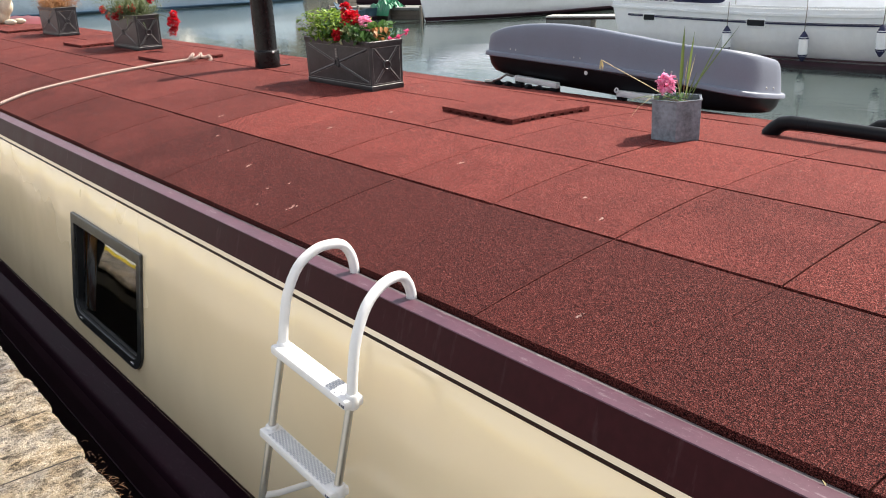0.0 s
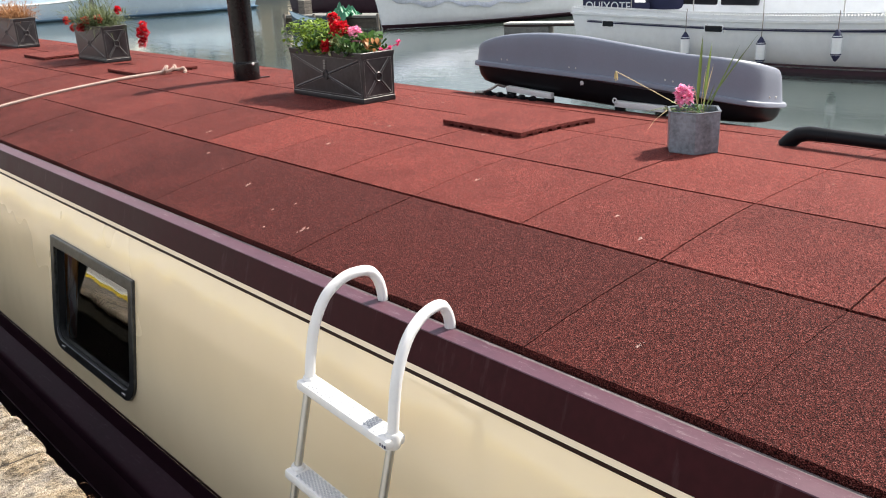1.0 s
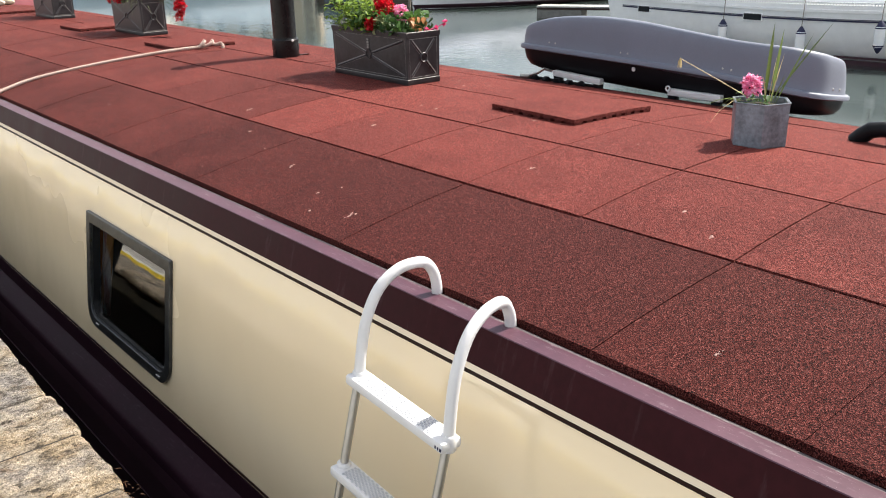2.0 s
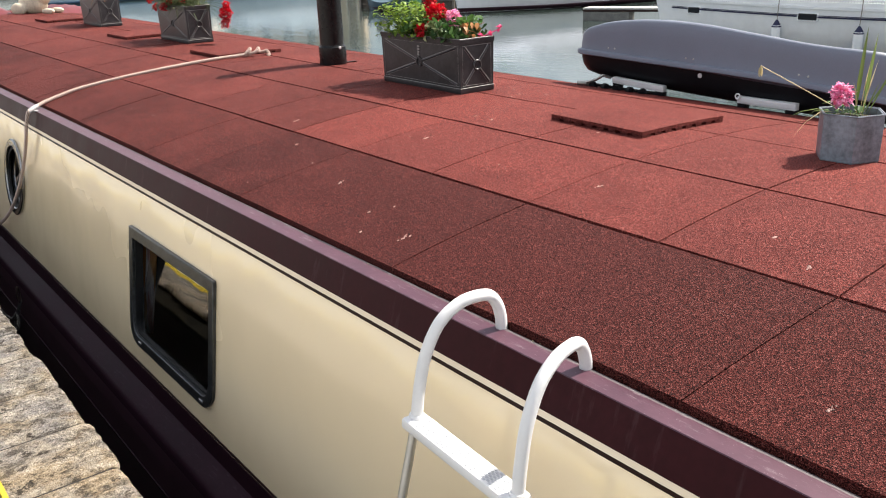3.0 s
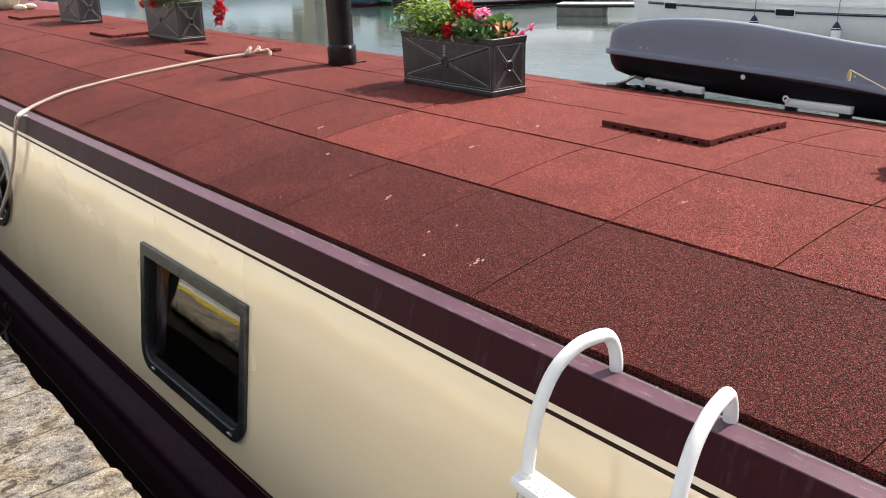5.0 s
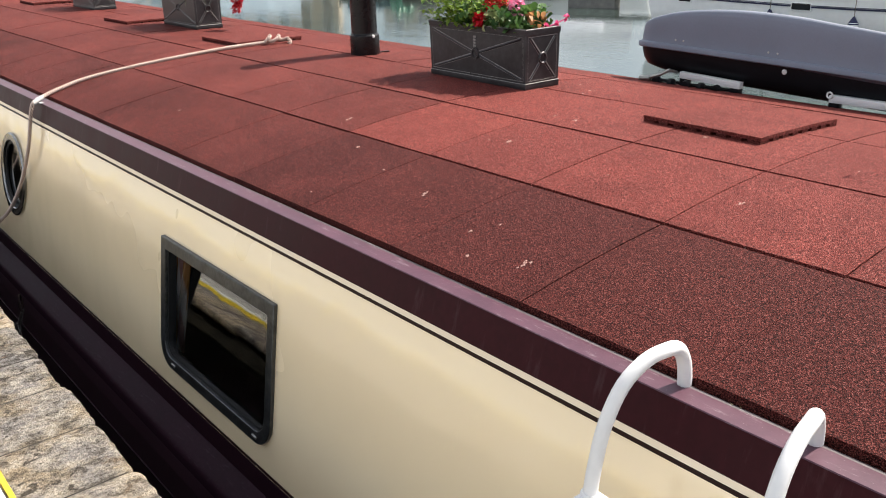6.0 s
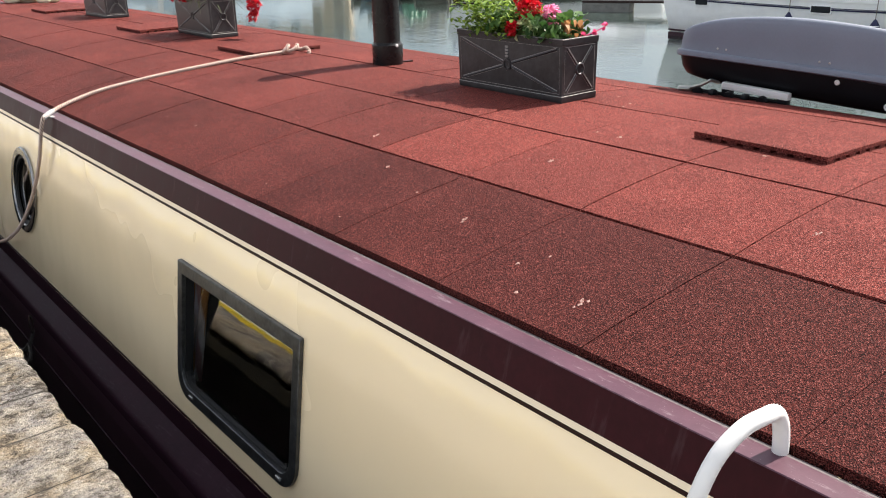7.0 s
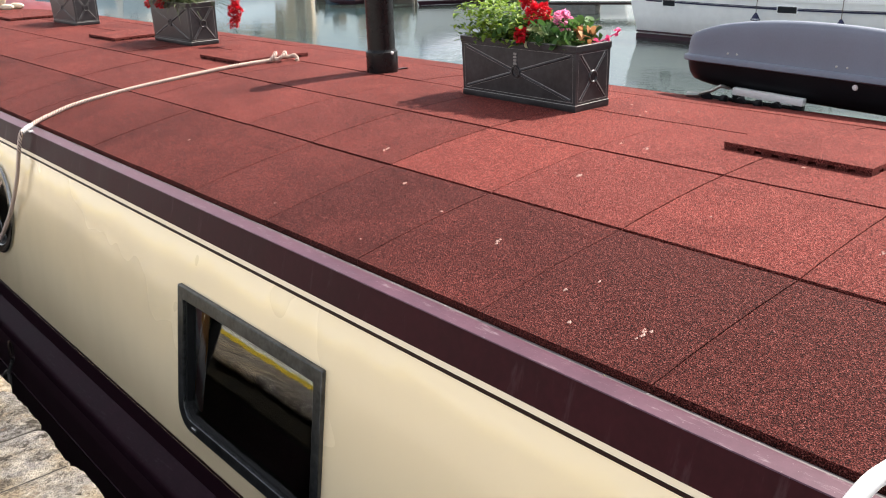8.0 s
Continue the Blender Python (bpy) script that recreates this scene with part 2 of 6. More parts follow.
STONE = stone_material("lichened_limestone", (0.375, 0.338, 0.287), (0.07, 0.058, 0.047), 5.0)
# depth shadow between the stones put into this colour, over grime
JOINT_SHADOW = varied("shadowed_grimy_joint", (0.03, 0.025, 0.02), 0.95, scale=30.0, depth=0.5, fine=120.0, relief=0.4)
# darker copy of the quay stone: shade below the coping put into its colour
STONE_WALL = stone_material("shaded_quay_stone", (0.018, 0.017, 0.013), (0.008, 0.007, 0.006), 3.0)


def water_material():
    m = material("harbour_water", (0.028, 0.042, 0.038), 0.03, spec=1.0)
    v = coords(m)
    mp = m.node_tree.nodes.new("ShaderNodeMapping")
    mp.inputs["Scale"].default_value = (1.0, 0.55, 1.0)
    mp.inputs["Rotation"].default_value = (0, 0, radians(25))
    link(m, v, mp.inputs["Vector"])
    n1, n2 = noise_out(m, mp.outputs[0], 0.9, 3.0), noise_out(m, mp.outputs[0], 9.0, 4.0)
    add = m.node_tree.nodes.new("ShaderNodeMath")
    add.operation = "MULTIPLY_ADD"
    link(m, n2, add.inputs[0])
    add.inputs[1].default_value = 0.35
    link(m, n1, add.inputs[2])
    bump(m, add.outputs[0], 0.075, 0.12)
    return m


WATER = water_material()


def leaf_material(name, a, b, rough=0.55):
    m = material(name, a, rough)
    g = m.node_tree.nodes.new("ShaderNodeNewGeometry")
    col = ramp(m, g.outputs["Random Per Island"], [(0.0, a), (1.0, b)])
    link(m, col, bsdf(m).inputs["Base Color"])
    tr = node(m, "ShaderNodeBsdfTranslucent")
    link(m, col, tr.inputs["Color"])
    mx = node(m, "ShaderNodeMixShader", Fac=0.35)
    out = m.node_tree.nodes["Material Output"]
    link(m, bsdf(m).outputs[0], mx.inputs[1])
    link(m, tr.outputs[0], mx.inputs[2])
    link(m, mx.outputs[0], out.inputs["Surface"])
    return m


LEAF = leaf_material("geranium_leaf", (0.03, 0.085, 0.008), (0.28, 0.40, 0.05))
LEAF_STRAP = leaf_material("strap_leaf_green", (0.03, 0.06, 0.015), (0.16, 0.22, 0.06))
LEAF_DARK = leaf_material("dark_leaf", (0.025, 0.075, 0.015), (0.10, 0.20, 0.05))
LEAF_GREY = leaf_material("grey_green_leaf", (0.035, 0.06, 0.022), (0.2, 0.235, 0.11))
LEAF_PALE = leaf_material("pale_variegated_leaf", (0.2, 0.28, 0.1), (0.55, 0.6, 0.36))
LEAF_DRY = leaf_material("dry_brown_leaf", (0.16, 0.065, 0.025), (0.55, 0.30, 0.14))
LEAF_ORANGE = leaf_material("orange_dry_leaf", (0.24, 0.09, 0.03), (0.55, 0.28, 0.12))
LEAF_STRAW = leaf_material("straw_stalk", (0.4, 0.33, 0.16), (0.6, 0.5, 0.3))
RED = leaf_material("red_petal", (0.42, 0.003, 0.010), (0.75, 0.012, 0.035))
PINK = leaf_material("pink_petal", (0.85, 0.20, 0.44), (0.95, 0.58, 0.74))
MAGENTA = leaf_material("magenta_petal", (0.7, 0.05, 0.2), (0.85, 0.15, 0.35))

GLASS = material("tinted_window_glass", (0.78, 0.78, 0.78), 0.0)
bsdf(GLASS).inputs["Transmission Weight"].default_value = 1.0
bsdf(GLASS).inputs["IOR"].default_value = 1.58
bump(GLASS, noise_out(GLASS, coords(GLASS), 4.0, 1.0), 0.05, 0.01)
INTERIOR = varied("unlit_cabin_lining", (0.016, 0.011, 0.009), 0.7, scale=5.0, depth=0.3)
CURTAIN = material("striped_lined_curtain", (0.3, 0.22, 0.2), 0.9)
cv = coords(CURTAIN)
cs = CURTAIN.node_tree.nodes.new("ShaderNodeSeparateXYZ")
link(CURTAIN, cv, cs.inputs[0])
cw = CURTAIN.node_tree.nodes.new("ShaderNodeMath")
cw.operation = "PINGPONG"
cw.inputs[1].default_value = 0.05
link(CURTAIN, cs.outputs["Y"], cw.inputs[0])
cm = node(CURTAIN, "ShaderNodeMapRange")
cm.inputs["From Max"].default_value = 0.05
link(CURTAIN, cw.outputs[0], cm.inputs[0])
link(CURTAIN, ramp(CURTAIN, cm.outputs[0], [(0.3, (0.55, 0.26, 0.09)), (0.42, (0.88, 0.86, 0.87)), (0.75, (0.88, 0.85, 0.86)), (0.85, (0.6, 0.36, 0.36))]), bsdf(CURTAIN).inputs["Base Color"])


# ---- mesh helpers ----
def thing(name, at=(0, 0, 0), **tags):
    ob = new(name)
    ob.empty_display_size = 0.1
    ob.location = at
    return tagged(ob, **tags)


def mesh_of(bm, mat, smooth=None, name="mesh"):
    me = bpy.data.meshes.new(name)
    bmesh.ops.recalc_face_normals(bm, faces=bm.faces)
    bm.to_mesh(me)
    bm.free()
    me.materials.append(mat)
    if smooth is not None:
        for p in me.polygons:
            p.use_smooth = True
        me.set_sharp_from_angle(angle=radians(smooth))
    return me


def part(name, bm, mat, parent=None, label="", smooth=None):
    """Links a bmesh as one mesh object under a thing or a part; its coordinates are the parent's."""
    ob = new(name, mesh_of(bm, mat, smooth, name))
    ob.parent = parent
    return tagged(ob, label)


def block(bm, lo, hi, bevel=0.0, m=None):
    r = bmesh.ops.create_cube(bm, size=1)
    vs = r["verts"]
    for v in vs:
        v.co = Vector([lo[i] + (v.co[i] + 0.5) * (hi[i] - lo[i]) for i in range(3)])
    if bevel:
        es = {e_ for v in vs for e_ in v.link_edges}
        r = bmesh.ops.bevel(bm, geom=list(es), offset=bevel, segments=2, affect="EDGES", profile=0.5)
        vs = list({v for f in r["faces"] for v in f.verts} | {v for v in vs if v.is_valid})
    if m is not None:
        bmesh.ops.transform(bm, matrix=m, verts=[v for v in vs if v.is_valid])
    return bm


def tube(bm, pts, radius, sides=10, closed=False, twist=0.0, flat=1.0):
    """A round bar along a line of points; radius may be a list."""
    pts = [Vector(p) for p in pts]
    n = len(pts)
    rings, up = [], None
    for i, p in enumerate(pts):
        if closed:
            d = pts[(i + 1) % n] - pts[i - 1]
        else:
            d = pts[min(i + 1, n - 1)] - pts[max(i - 1, 0)]
        d.normalize()
        if up is None:
            up = Vector((0, 0, 1)) if abs(d.z) < 0.9 else Vector((1, 0, 0))
        up = (up - d * up.dot(d)).normalized()
        side = d.cross(up)
        r = radius[i] if isinstance(radius, (list, tuple)) else radius
        rings.append([bm.verts.new(p + r * (math.cos(k) * side + flat * math.sin(k) * up)) for k in [2 * math.pi * j / sides + twist * i for j in range(sides)]])
    for i in range(n if closed else n - 1):
        a_, b_ = rings[i], rings[(i + 1) % n]
        for j in range(sides):
            bm.faces.new((a_[j], a_[(j + 1) % sides], b_[(j + 1) % sides], b_[j]))
    if not closed:
        bm.faces.new(rings[0][::-1])
        bm.faces.new(rings[-1])
    return bm


def lathe(bm, prof, sides=24, at=(0, 0, 0), caps=True):
    """A solid of revolution about z from (radius, height) pairs."""
    rings = [[bm.verts.new((at[0] + r * math.cos(2 * math.pi * j / sides), at[1] + r * math.sin(2 * math.pi * j / sides), at[2] + z)) for j in range(sides)] for r, z in prof]
    for a_, b_ in zip(rings, rings[1:]):
        for j in range(sides):
            bm.faces.new((a_[j], a_[(j + 1) % sides], b_[(j + 1) % sides], b_[j]))
    if caps:
        bm.faces.new(rings[0][::-1])
        bm.faces.new(rings[-1])
    return bm


def strip(bm, section, y0, y1, steps=1, closed=True):
    """Draws a section of (x, z) points along y."""
    rows = [[bm.verts.new((x, y0 + (y1 - y0) * i / steps, z)) for x, z in section] for i in range(steps + 1)]
    n = len(section)
    for a_, b_ in zip(rows, rows[1:]):
        for j in range(n if closed else n - 1):
            bm.faces.new((a_[j], a_[(j + 1) % n], b_[(j + 1) % n], b_[j]))
    if closed:
        bm.faces.new(rows[0][::-1])
        bm.faces.new(rows[-1])
    return bm


# ---- the large structure ----
WATER_Z, QUAY_Z = -0.85, 0.55
BOAT_Y0, BOAT_Y1, MID = -6.0, 11.5, 1.4


def roof_z(x):
    return 1.357 - (0.079 if x < MID else 0.09) * abs(x - MID) ** 2.25


def wall_x(z):
    """The cabin side leans in towards the roof."""
    return -0.05 + 0.145 * (z - 0.892)


bm = bmesh.new()
bmesh.ops.create_grid(bm, x_segments=1, y_segments=1, size=1)
for v in bm.verts:
    v.co = (v.co.x * 1500, v.co.y * 1500, WATER_Z)
water = tagged(part("water", bm, WATER), "rippled grey-green harbour water under a bright sky", "water", kind="structure")

quay = thing("quay", label="old limestone quay with a worn coping and painted lines", category="quay", kind="structure")
bm = bmesh.new()
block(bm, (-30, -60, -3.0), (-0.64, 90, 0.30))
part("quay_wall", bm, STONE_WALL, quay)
bm = bmesh.new()
block(bm, (-30, -60, 0.3), (-1.035, 90, QUAY_Z - 0.004))
part("paving", bm, ASPHALT, quay, "pale worn concrete behind the coping")

# ---- the boat: hull, cabin, roof ----
boat = thing("canal_boat", label="wide cream and maroon canal boat with a red matted roof", category="boat")


def mirror_x(section):
    return [(2 * MID - x, z) for x, z in section]


GUN_Z = 0.135
for mir in (0, 1):
    flip = mirror_x if mir else (lambda s_: s_)
    # gunwale: a narrow side deck that rolls over into the rubbing strake and the hull
    bm = bmesh.new()
    strip(bm, flip([(-0.10, GUN_Z + 0.046), (-0.158, GUN_Z + 0.036), (-0.234, GUN_Z + 0.001), (-0.243, GUN_Z - 0.005), (-0.249, GUN_Z - 0.012), (-0.252, GUN_Z - 0.022), (-0.258, 0.09), (-0.10, 0.09)]), BOAT_Y0, BOAT_Y1)
    part("gunwale", bm, GUNWALE, boat, "plum painted side deck", smooth=25)
    bm = bmesh.new()
    strip(bm, flip([(-0.2575, 0.089), (-0.272, 0.03), (-0.2905, -0.09), (-0.305, -0.3), (-0.32, -1.3), (0.3, -1.5), (0.3, 0.088), (-0.2, 0.088)]), BOAT_Y0, BOAT_Y1)
    part("hull_side", bm, HULL, boat)
    bm = bmesh.new()
    strip(bm, flip([(-0.286, -0.082), (-0.2945, -0.086), (-0.2945, -0.093), (-0.288, -0.098)]), BOAT_Y0, BOAT_Y1)
    part("rubbing_strake", bm, GUNWALE, boat, smooth=40)

# cabin side with its window openings
WINDOWS = [(1.1, 1.948), (-2.2, -1.35), (-5.2, -4.35), (7.2, 8.05)]     # clear openings along y
WIN_LO, WIN_HI = 0.40, 0.85
PORTS = [(4.225, 0.700), (9.6, 0.700)]
PORT_R = 0.212


def outline(y0, y1, z0, z1, r, steps=6):
    """A window outline: square upper corners, rounded lower ones."""
    pts = []
    for cy, cz, a0 in ((y0 + r, z0 + r, 180), (y1 - r, z0 + r, 270)):
        for i in range(steps + 1):
            a_ = radians(a0 + 90 * i / steps)
            pts.append((cy + r * math.cos(a_), cz + r * math.sin(a_)))
    q = 0.004
    return pts + [(y1, z1 - q), (y1 - q, z1), (y0 + q, z1), (y0, z1 - q)]


def circle(cy, cz, r, n=32):
    return [(cy + r * math.cos(2 * math.pi * i / n), cz + r * math.sin(2 * math.pi * i / n)) for i in range(n)]


def sheet(bm, outer, holes, depth, offset=0.0):
    """A leaning plate in the cabin side with holes through it; outlines are (y, z)."""
    loops = []
    for pts in (outer, *holes):
        vs = [bm.verts.new((wall_x(z) + offset, y, z)) for y, z in pts]
        loops += [bm.edges.new((vs[i], vs[(i + 1) % len(vs)])) for i in range(len(vs))]
    faces = [g for g in bmesh.ops.triangle_fill(bm, use_beauty=True, edges=loops)["geom"] if isinstance(g, bmesh.types.BMFace)]
    ext = bmesh.ops.extrude_face_region(bm, geom=faces)["geom"]
    for v in ext:
        if isinstance(v, bmesh.types.BMVert):
            v.co.x += depth
    return bm


def cabin_wall(mir):
    bm = bmesh.new()
    holes = [outline(a_, b_, WIN_LO, WIN_HI, 0.07) for a_, b_ in WINDOWS] + [circle(y, z, PORT_R) for y, z in PORTS]
    sheet(bm, [(BOAT_Y0 + 0.3, GUN_Z - 0.025), (BOAT_Y1 - 0.3, GUN_Z - 0.025), (BOAT_Y1 - 0.3, 1.096), (BOAT_Y0 + 0.3, 1.096)], holes, 0.012)
    if mir:
        bmesh.ops.transform(bm, matrix=Matrix.Translation((2 * MID, 0, 0)) @ Matrix.Diagonal((-1, 1, 1, 1)), verts=bm.verts)
    return part("cabin_side", bm, CREAM, boat, "glossy cream painted side with faint ripples")


cabin_wall(False)
cabin_wall(True)
for y in (BOAT_Y0 + 0.3, BOAT_Y1 - 0.35):
    bm = bmesh.new()
    for_end = [(0.0, 0.1), (2 * MID, 0.1), (2 * MID, 1.17)] + [(x_, roof_z(x_) - 0.05) for x_ in (2.6, 2.2, 1.8, 1.4, 1.0, 0.6, 0.2)] + [(0.0, 1.17)]
    strip(bm, for_end, y, y + 0.05)
    part("end_bulkhead", bm, CREAM, boat)

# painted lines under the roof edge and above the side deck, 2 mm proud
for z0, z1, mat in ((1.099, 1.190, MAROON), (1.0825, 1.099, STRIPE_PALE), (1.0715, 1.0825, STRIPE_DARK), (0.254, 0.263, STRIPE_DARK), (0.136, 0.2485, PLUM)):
    for mir in (0, 1):
        z1 = min(z1, 1.14) if mir else z1
        x1 = wall_x(z1) - 0.003 if z1 < 1.15 else 0.0035
        sec = [(wall_x(z0) - 0.003, z0), (wall_x(z0) + 0.004, z0), (x1 + 0.007, z1), (x1, z1)]
        bm = bmesh.new()
        strip(bm, mirror_x(sec) if mir else sec, BOAT_Y0 + 0.3, BOAT_Y1 - 0.3)
        part("coach_line" if z1 < 1.15 else "trim_band", bm, mat, boat)

# roof edge trim: a flat capping with a soft outer edge and a small upstand
for mir in (0, 1):
    for name, sec, mat, lab in (("roof_edge_capping", [(0.0036, 1.1903), (0.0052, 1.1925), (0.058, 1.192), (0.058, 1.15), (0.02, 1.15), (0.02, 1.1903)], CAPPING, "faded maroon capping with sky sheen in its colour, dusty and chipped"), ("capping_lip", [(0.0582, 1.15), (0.0582, 1.1912), (0.062, 1.1925), (0.069, 1.1905), (0.070, 1.15)], LIP, "grey dusty inner lip")):
        bm = bmesh.new()
        strip(bm, [(x_, z_ - 0.045) for x_, z_ in mirror_x(sec)] if mir else sec, BOAT_Y0 + 0.25, BOAT_Y1 - 0.25)
        part(name, bm, mat, boat, lab, smooth=35)

xs = [0.062 + (2 * MID - 0.124) * i / 28 for i in range(29)]
bm = bmesh.new()
strip(bm, [(x_, roof_z(x_) - 0.034) for x_ in xs] + [(x_, roof_z(x_) - 0.08) for x_ in reversed(xs)], BOAT_Y0 + 0.3, BOAT_Y1 - 0.3)
roof = part("roof", bm, STEEL_GREY, boat, "cambered steel roof under the mats", smooth=30)

# dark cabin inside: near-black surfaces and an added partition stand in for its shade
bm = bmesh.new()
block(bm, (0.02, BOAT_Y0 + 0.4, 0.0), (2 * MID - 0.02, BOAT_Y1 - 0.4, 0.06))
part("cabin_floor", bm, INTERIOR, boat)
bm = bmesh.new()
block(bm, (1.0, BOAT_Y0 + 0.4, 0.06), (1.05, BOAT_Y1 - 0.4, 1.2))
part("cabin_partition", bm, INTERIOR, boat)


PANE_TILT = 0.18


def window(y0, y1, curtain):
    w = part("window", sheet(bmesh.new(), outline(y0 - 0.042, y1 + 0.042, WIN_LO - 0.045, WIN_HI + 0.048, 0.10), [outline(y0, y1, WIN_LO, WIN_HI, 0.065)], 0.016, -0.016), ALU, boat, "raked aluminium window frame with rounded lower corners", smooth=30)
    bv = w.modifiers.new("edge", "BEVEL")
    bv.width, bv.segments, bv.limit_method = 0.0035, 2, "ANGLE"
    part("inner_frame", sheet(bmesh.new(), outline(y0 - 0.006, y1 + 0.006, WIN_LO - 0.006, WIN_HI + 0.006, 0.07), [outline(y0 + 0.010, y1 - 0.010, WIN_LO + 0.010, WIN_HI - 0.010, 0.055)], 0.034, -0.003), SEAL, w, "black rubber glazing seal")
    bm = bmesh.new()
    pts = outline(y0 - 0.002, y1 + 0.002, WIN_LO - 0.002, WIN_HI + 0.002, 0.066)
    sheet(bm, pts, [], 0.004, 0.012)
    for v in bm.verts:
        v.co.x += PANE_TILT * (v.co.z - WIN_LO) - 0.006
    g = part("pane", bm, GLASS, w, "dark reflecting pane")
    g.visible_shadow = False
    for y in (y0 + 0.06, y1 - 0.09):
        bm = bmesh.new()
        z = WIN_LO - 0.022
        block(bm, (wall_x(z) - 0.021, y - 0.016, z - 0.005), (wall_x(z) - 0.012, y + 0.016, z + 0.005), 0.002)
        part("drain_cover", bm, STAINLESS, w, "small bright drain cover")
    if curtain:
        bm = bmesh.new()
        n = 30
        y_a, y_b = y1 + 0.01, y1 + 0.33
        rows = []
        for k, z in enumerate((WIN_HI + 0.05, 0.62, WIN_LO - 0.08)):
            rows.append([bm.verts.new((wall_x(z) + 0.108 + 0.014 * math.sin(i * 1.35), y_b + (y_a + 0.045 * k - y_b) * i / n, z)) for i in range(n + 1)])
        for a_, b_ in zip(rows, rows[1:]):
            for i in range(n):
                bm.faces.new((a_[i], a_[i + 1], b_[i + 1], b_[i]))
        c = tagged(part("curtain", bm, CURTAIN, None, smooth=80), "gathered brown and cream curtain hanging in a cabin window", "curtain")
        so = c.modifiers.new("cloth", "SOLIDIFY")
        so.thickness = 0.003
    return w


for n_, (y0, y1) in enumerate(WINDOWS):
    window(y0, y1, n_ == 0)


def porthole(cy, cz):
    ring = part("porthole", sheet(bmesh.new(), circle(cy, cz, PORT_R + 0.035), [circle(cy, cz, PORT_R - 0.012)], 0.018, -0.018), RIM, boat, "round porthole with a polished rim", smooth=30)
    bv = ring.modifiers.new("edge", "BEVEL")
    bv.width, bv.segments, bv.limit_method = 0.006, 2, "ANGLE"
    bm = bmesh.new()
    sheet(bm, circle(cy, cz, PORT_R - 0.008), [], 0.004, 0.012)
    g = part("pane", bm, GLASS, ring)
    g.visible_shadow = False
    part("inner_ring", sheet(bmesh.new(), circle(cy, cz, PORT_R - 0.004), [circle(cy, cz, PORT_R - 0.03)], 0.012, -0.004), SEAL, ring, "black glazing seal")


for cy, cz in PORTS:
    porthole(cy, cz)

# ---- painted lines on the quay ----
for x0, x1, mat, lab in ((-0.942, -0.927, YELLOW, "thin worn yellow line painted on the quay stones"), (-1.015, -0.950, WHITE_LINE, "worn white line painted on the quay stones")):
    bm = bmesh.new()
    n = 240
    rows = [[bm.verts.new((x + 0.004 * noise.noise(Vector((i * 0.6, x * 40, 0))), -7 + 21 * i / n, QUAY_Z + dz)) for x, dz in ((x0, -0.02), (x0, 0.016), (x1, 0.016), (x1, -0.02))] for i in range(n + 1)]
    for a_, b_ in zip(rows, rows[1:]):
        for j in range(3):
            bm.faces.new((a_[j], a_[j + 1], b_[j + 1], b_[j]))
    tagged(part("painted_line", bm, mat), lab, "road marking", kind="structure")


# ---- things on the boat ----
def on_roof(x, y, dz=0.0):
    return (x, y, roof_z(x) + dz)


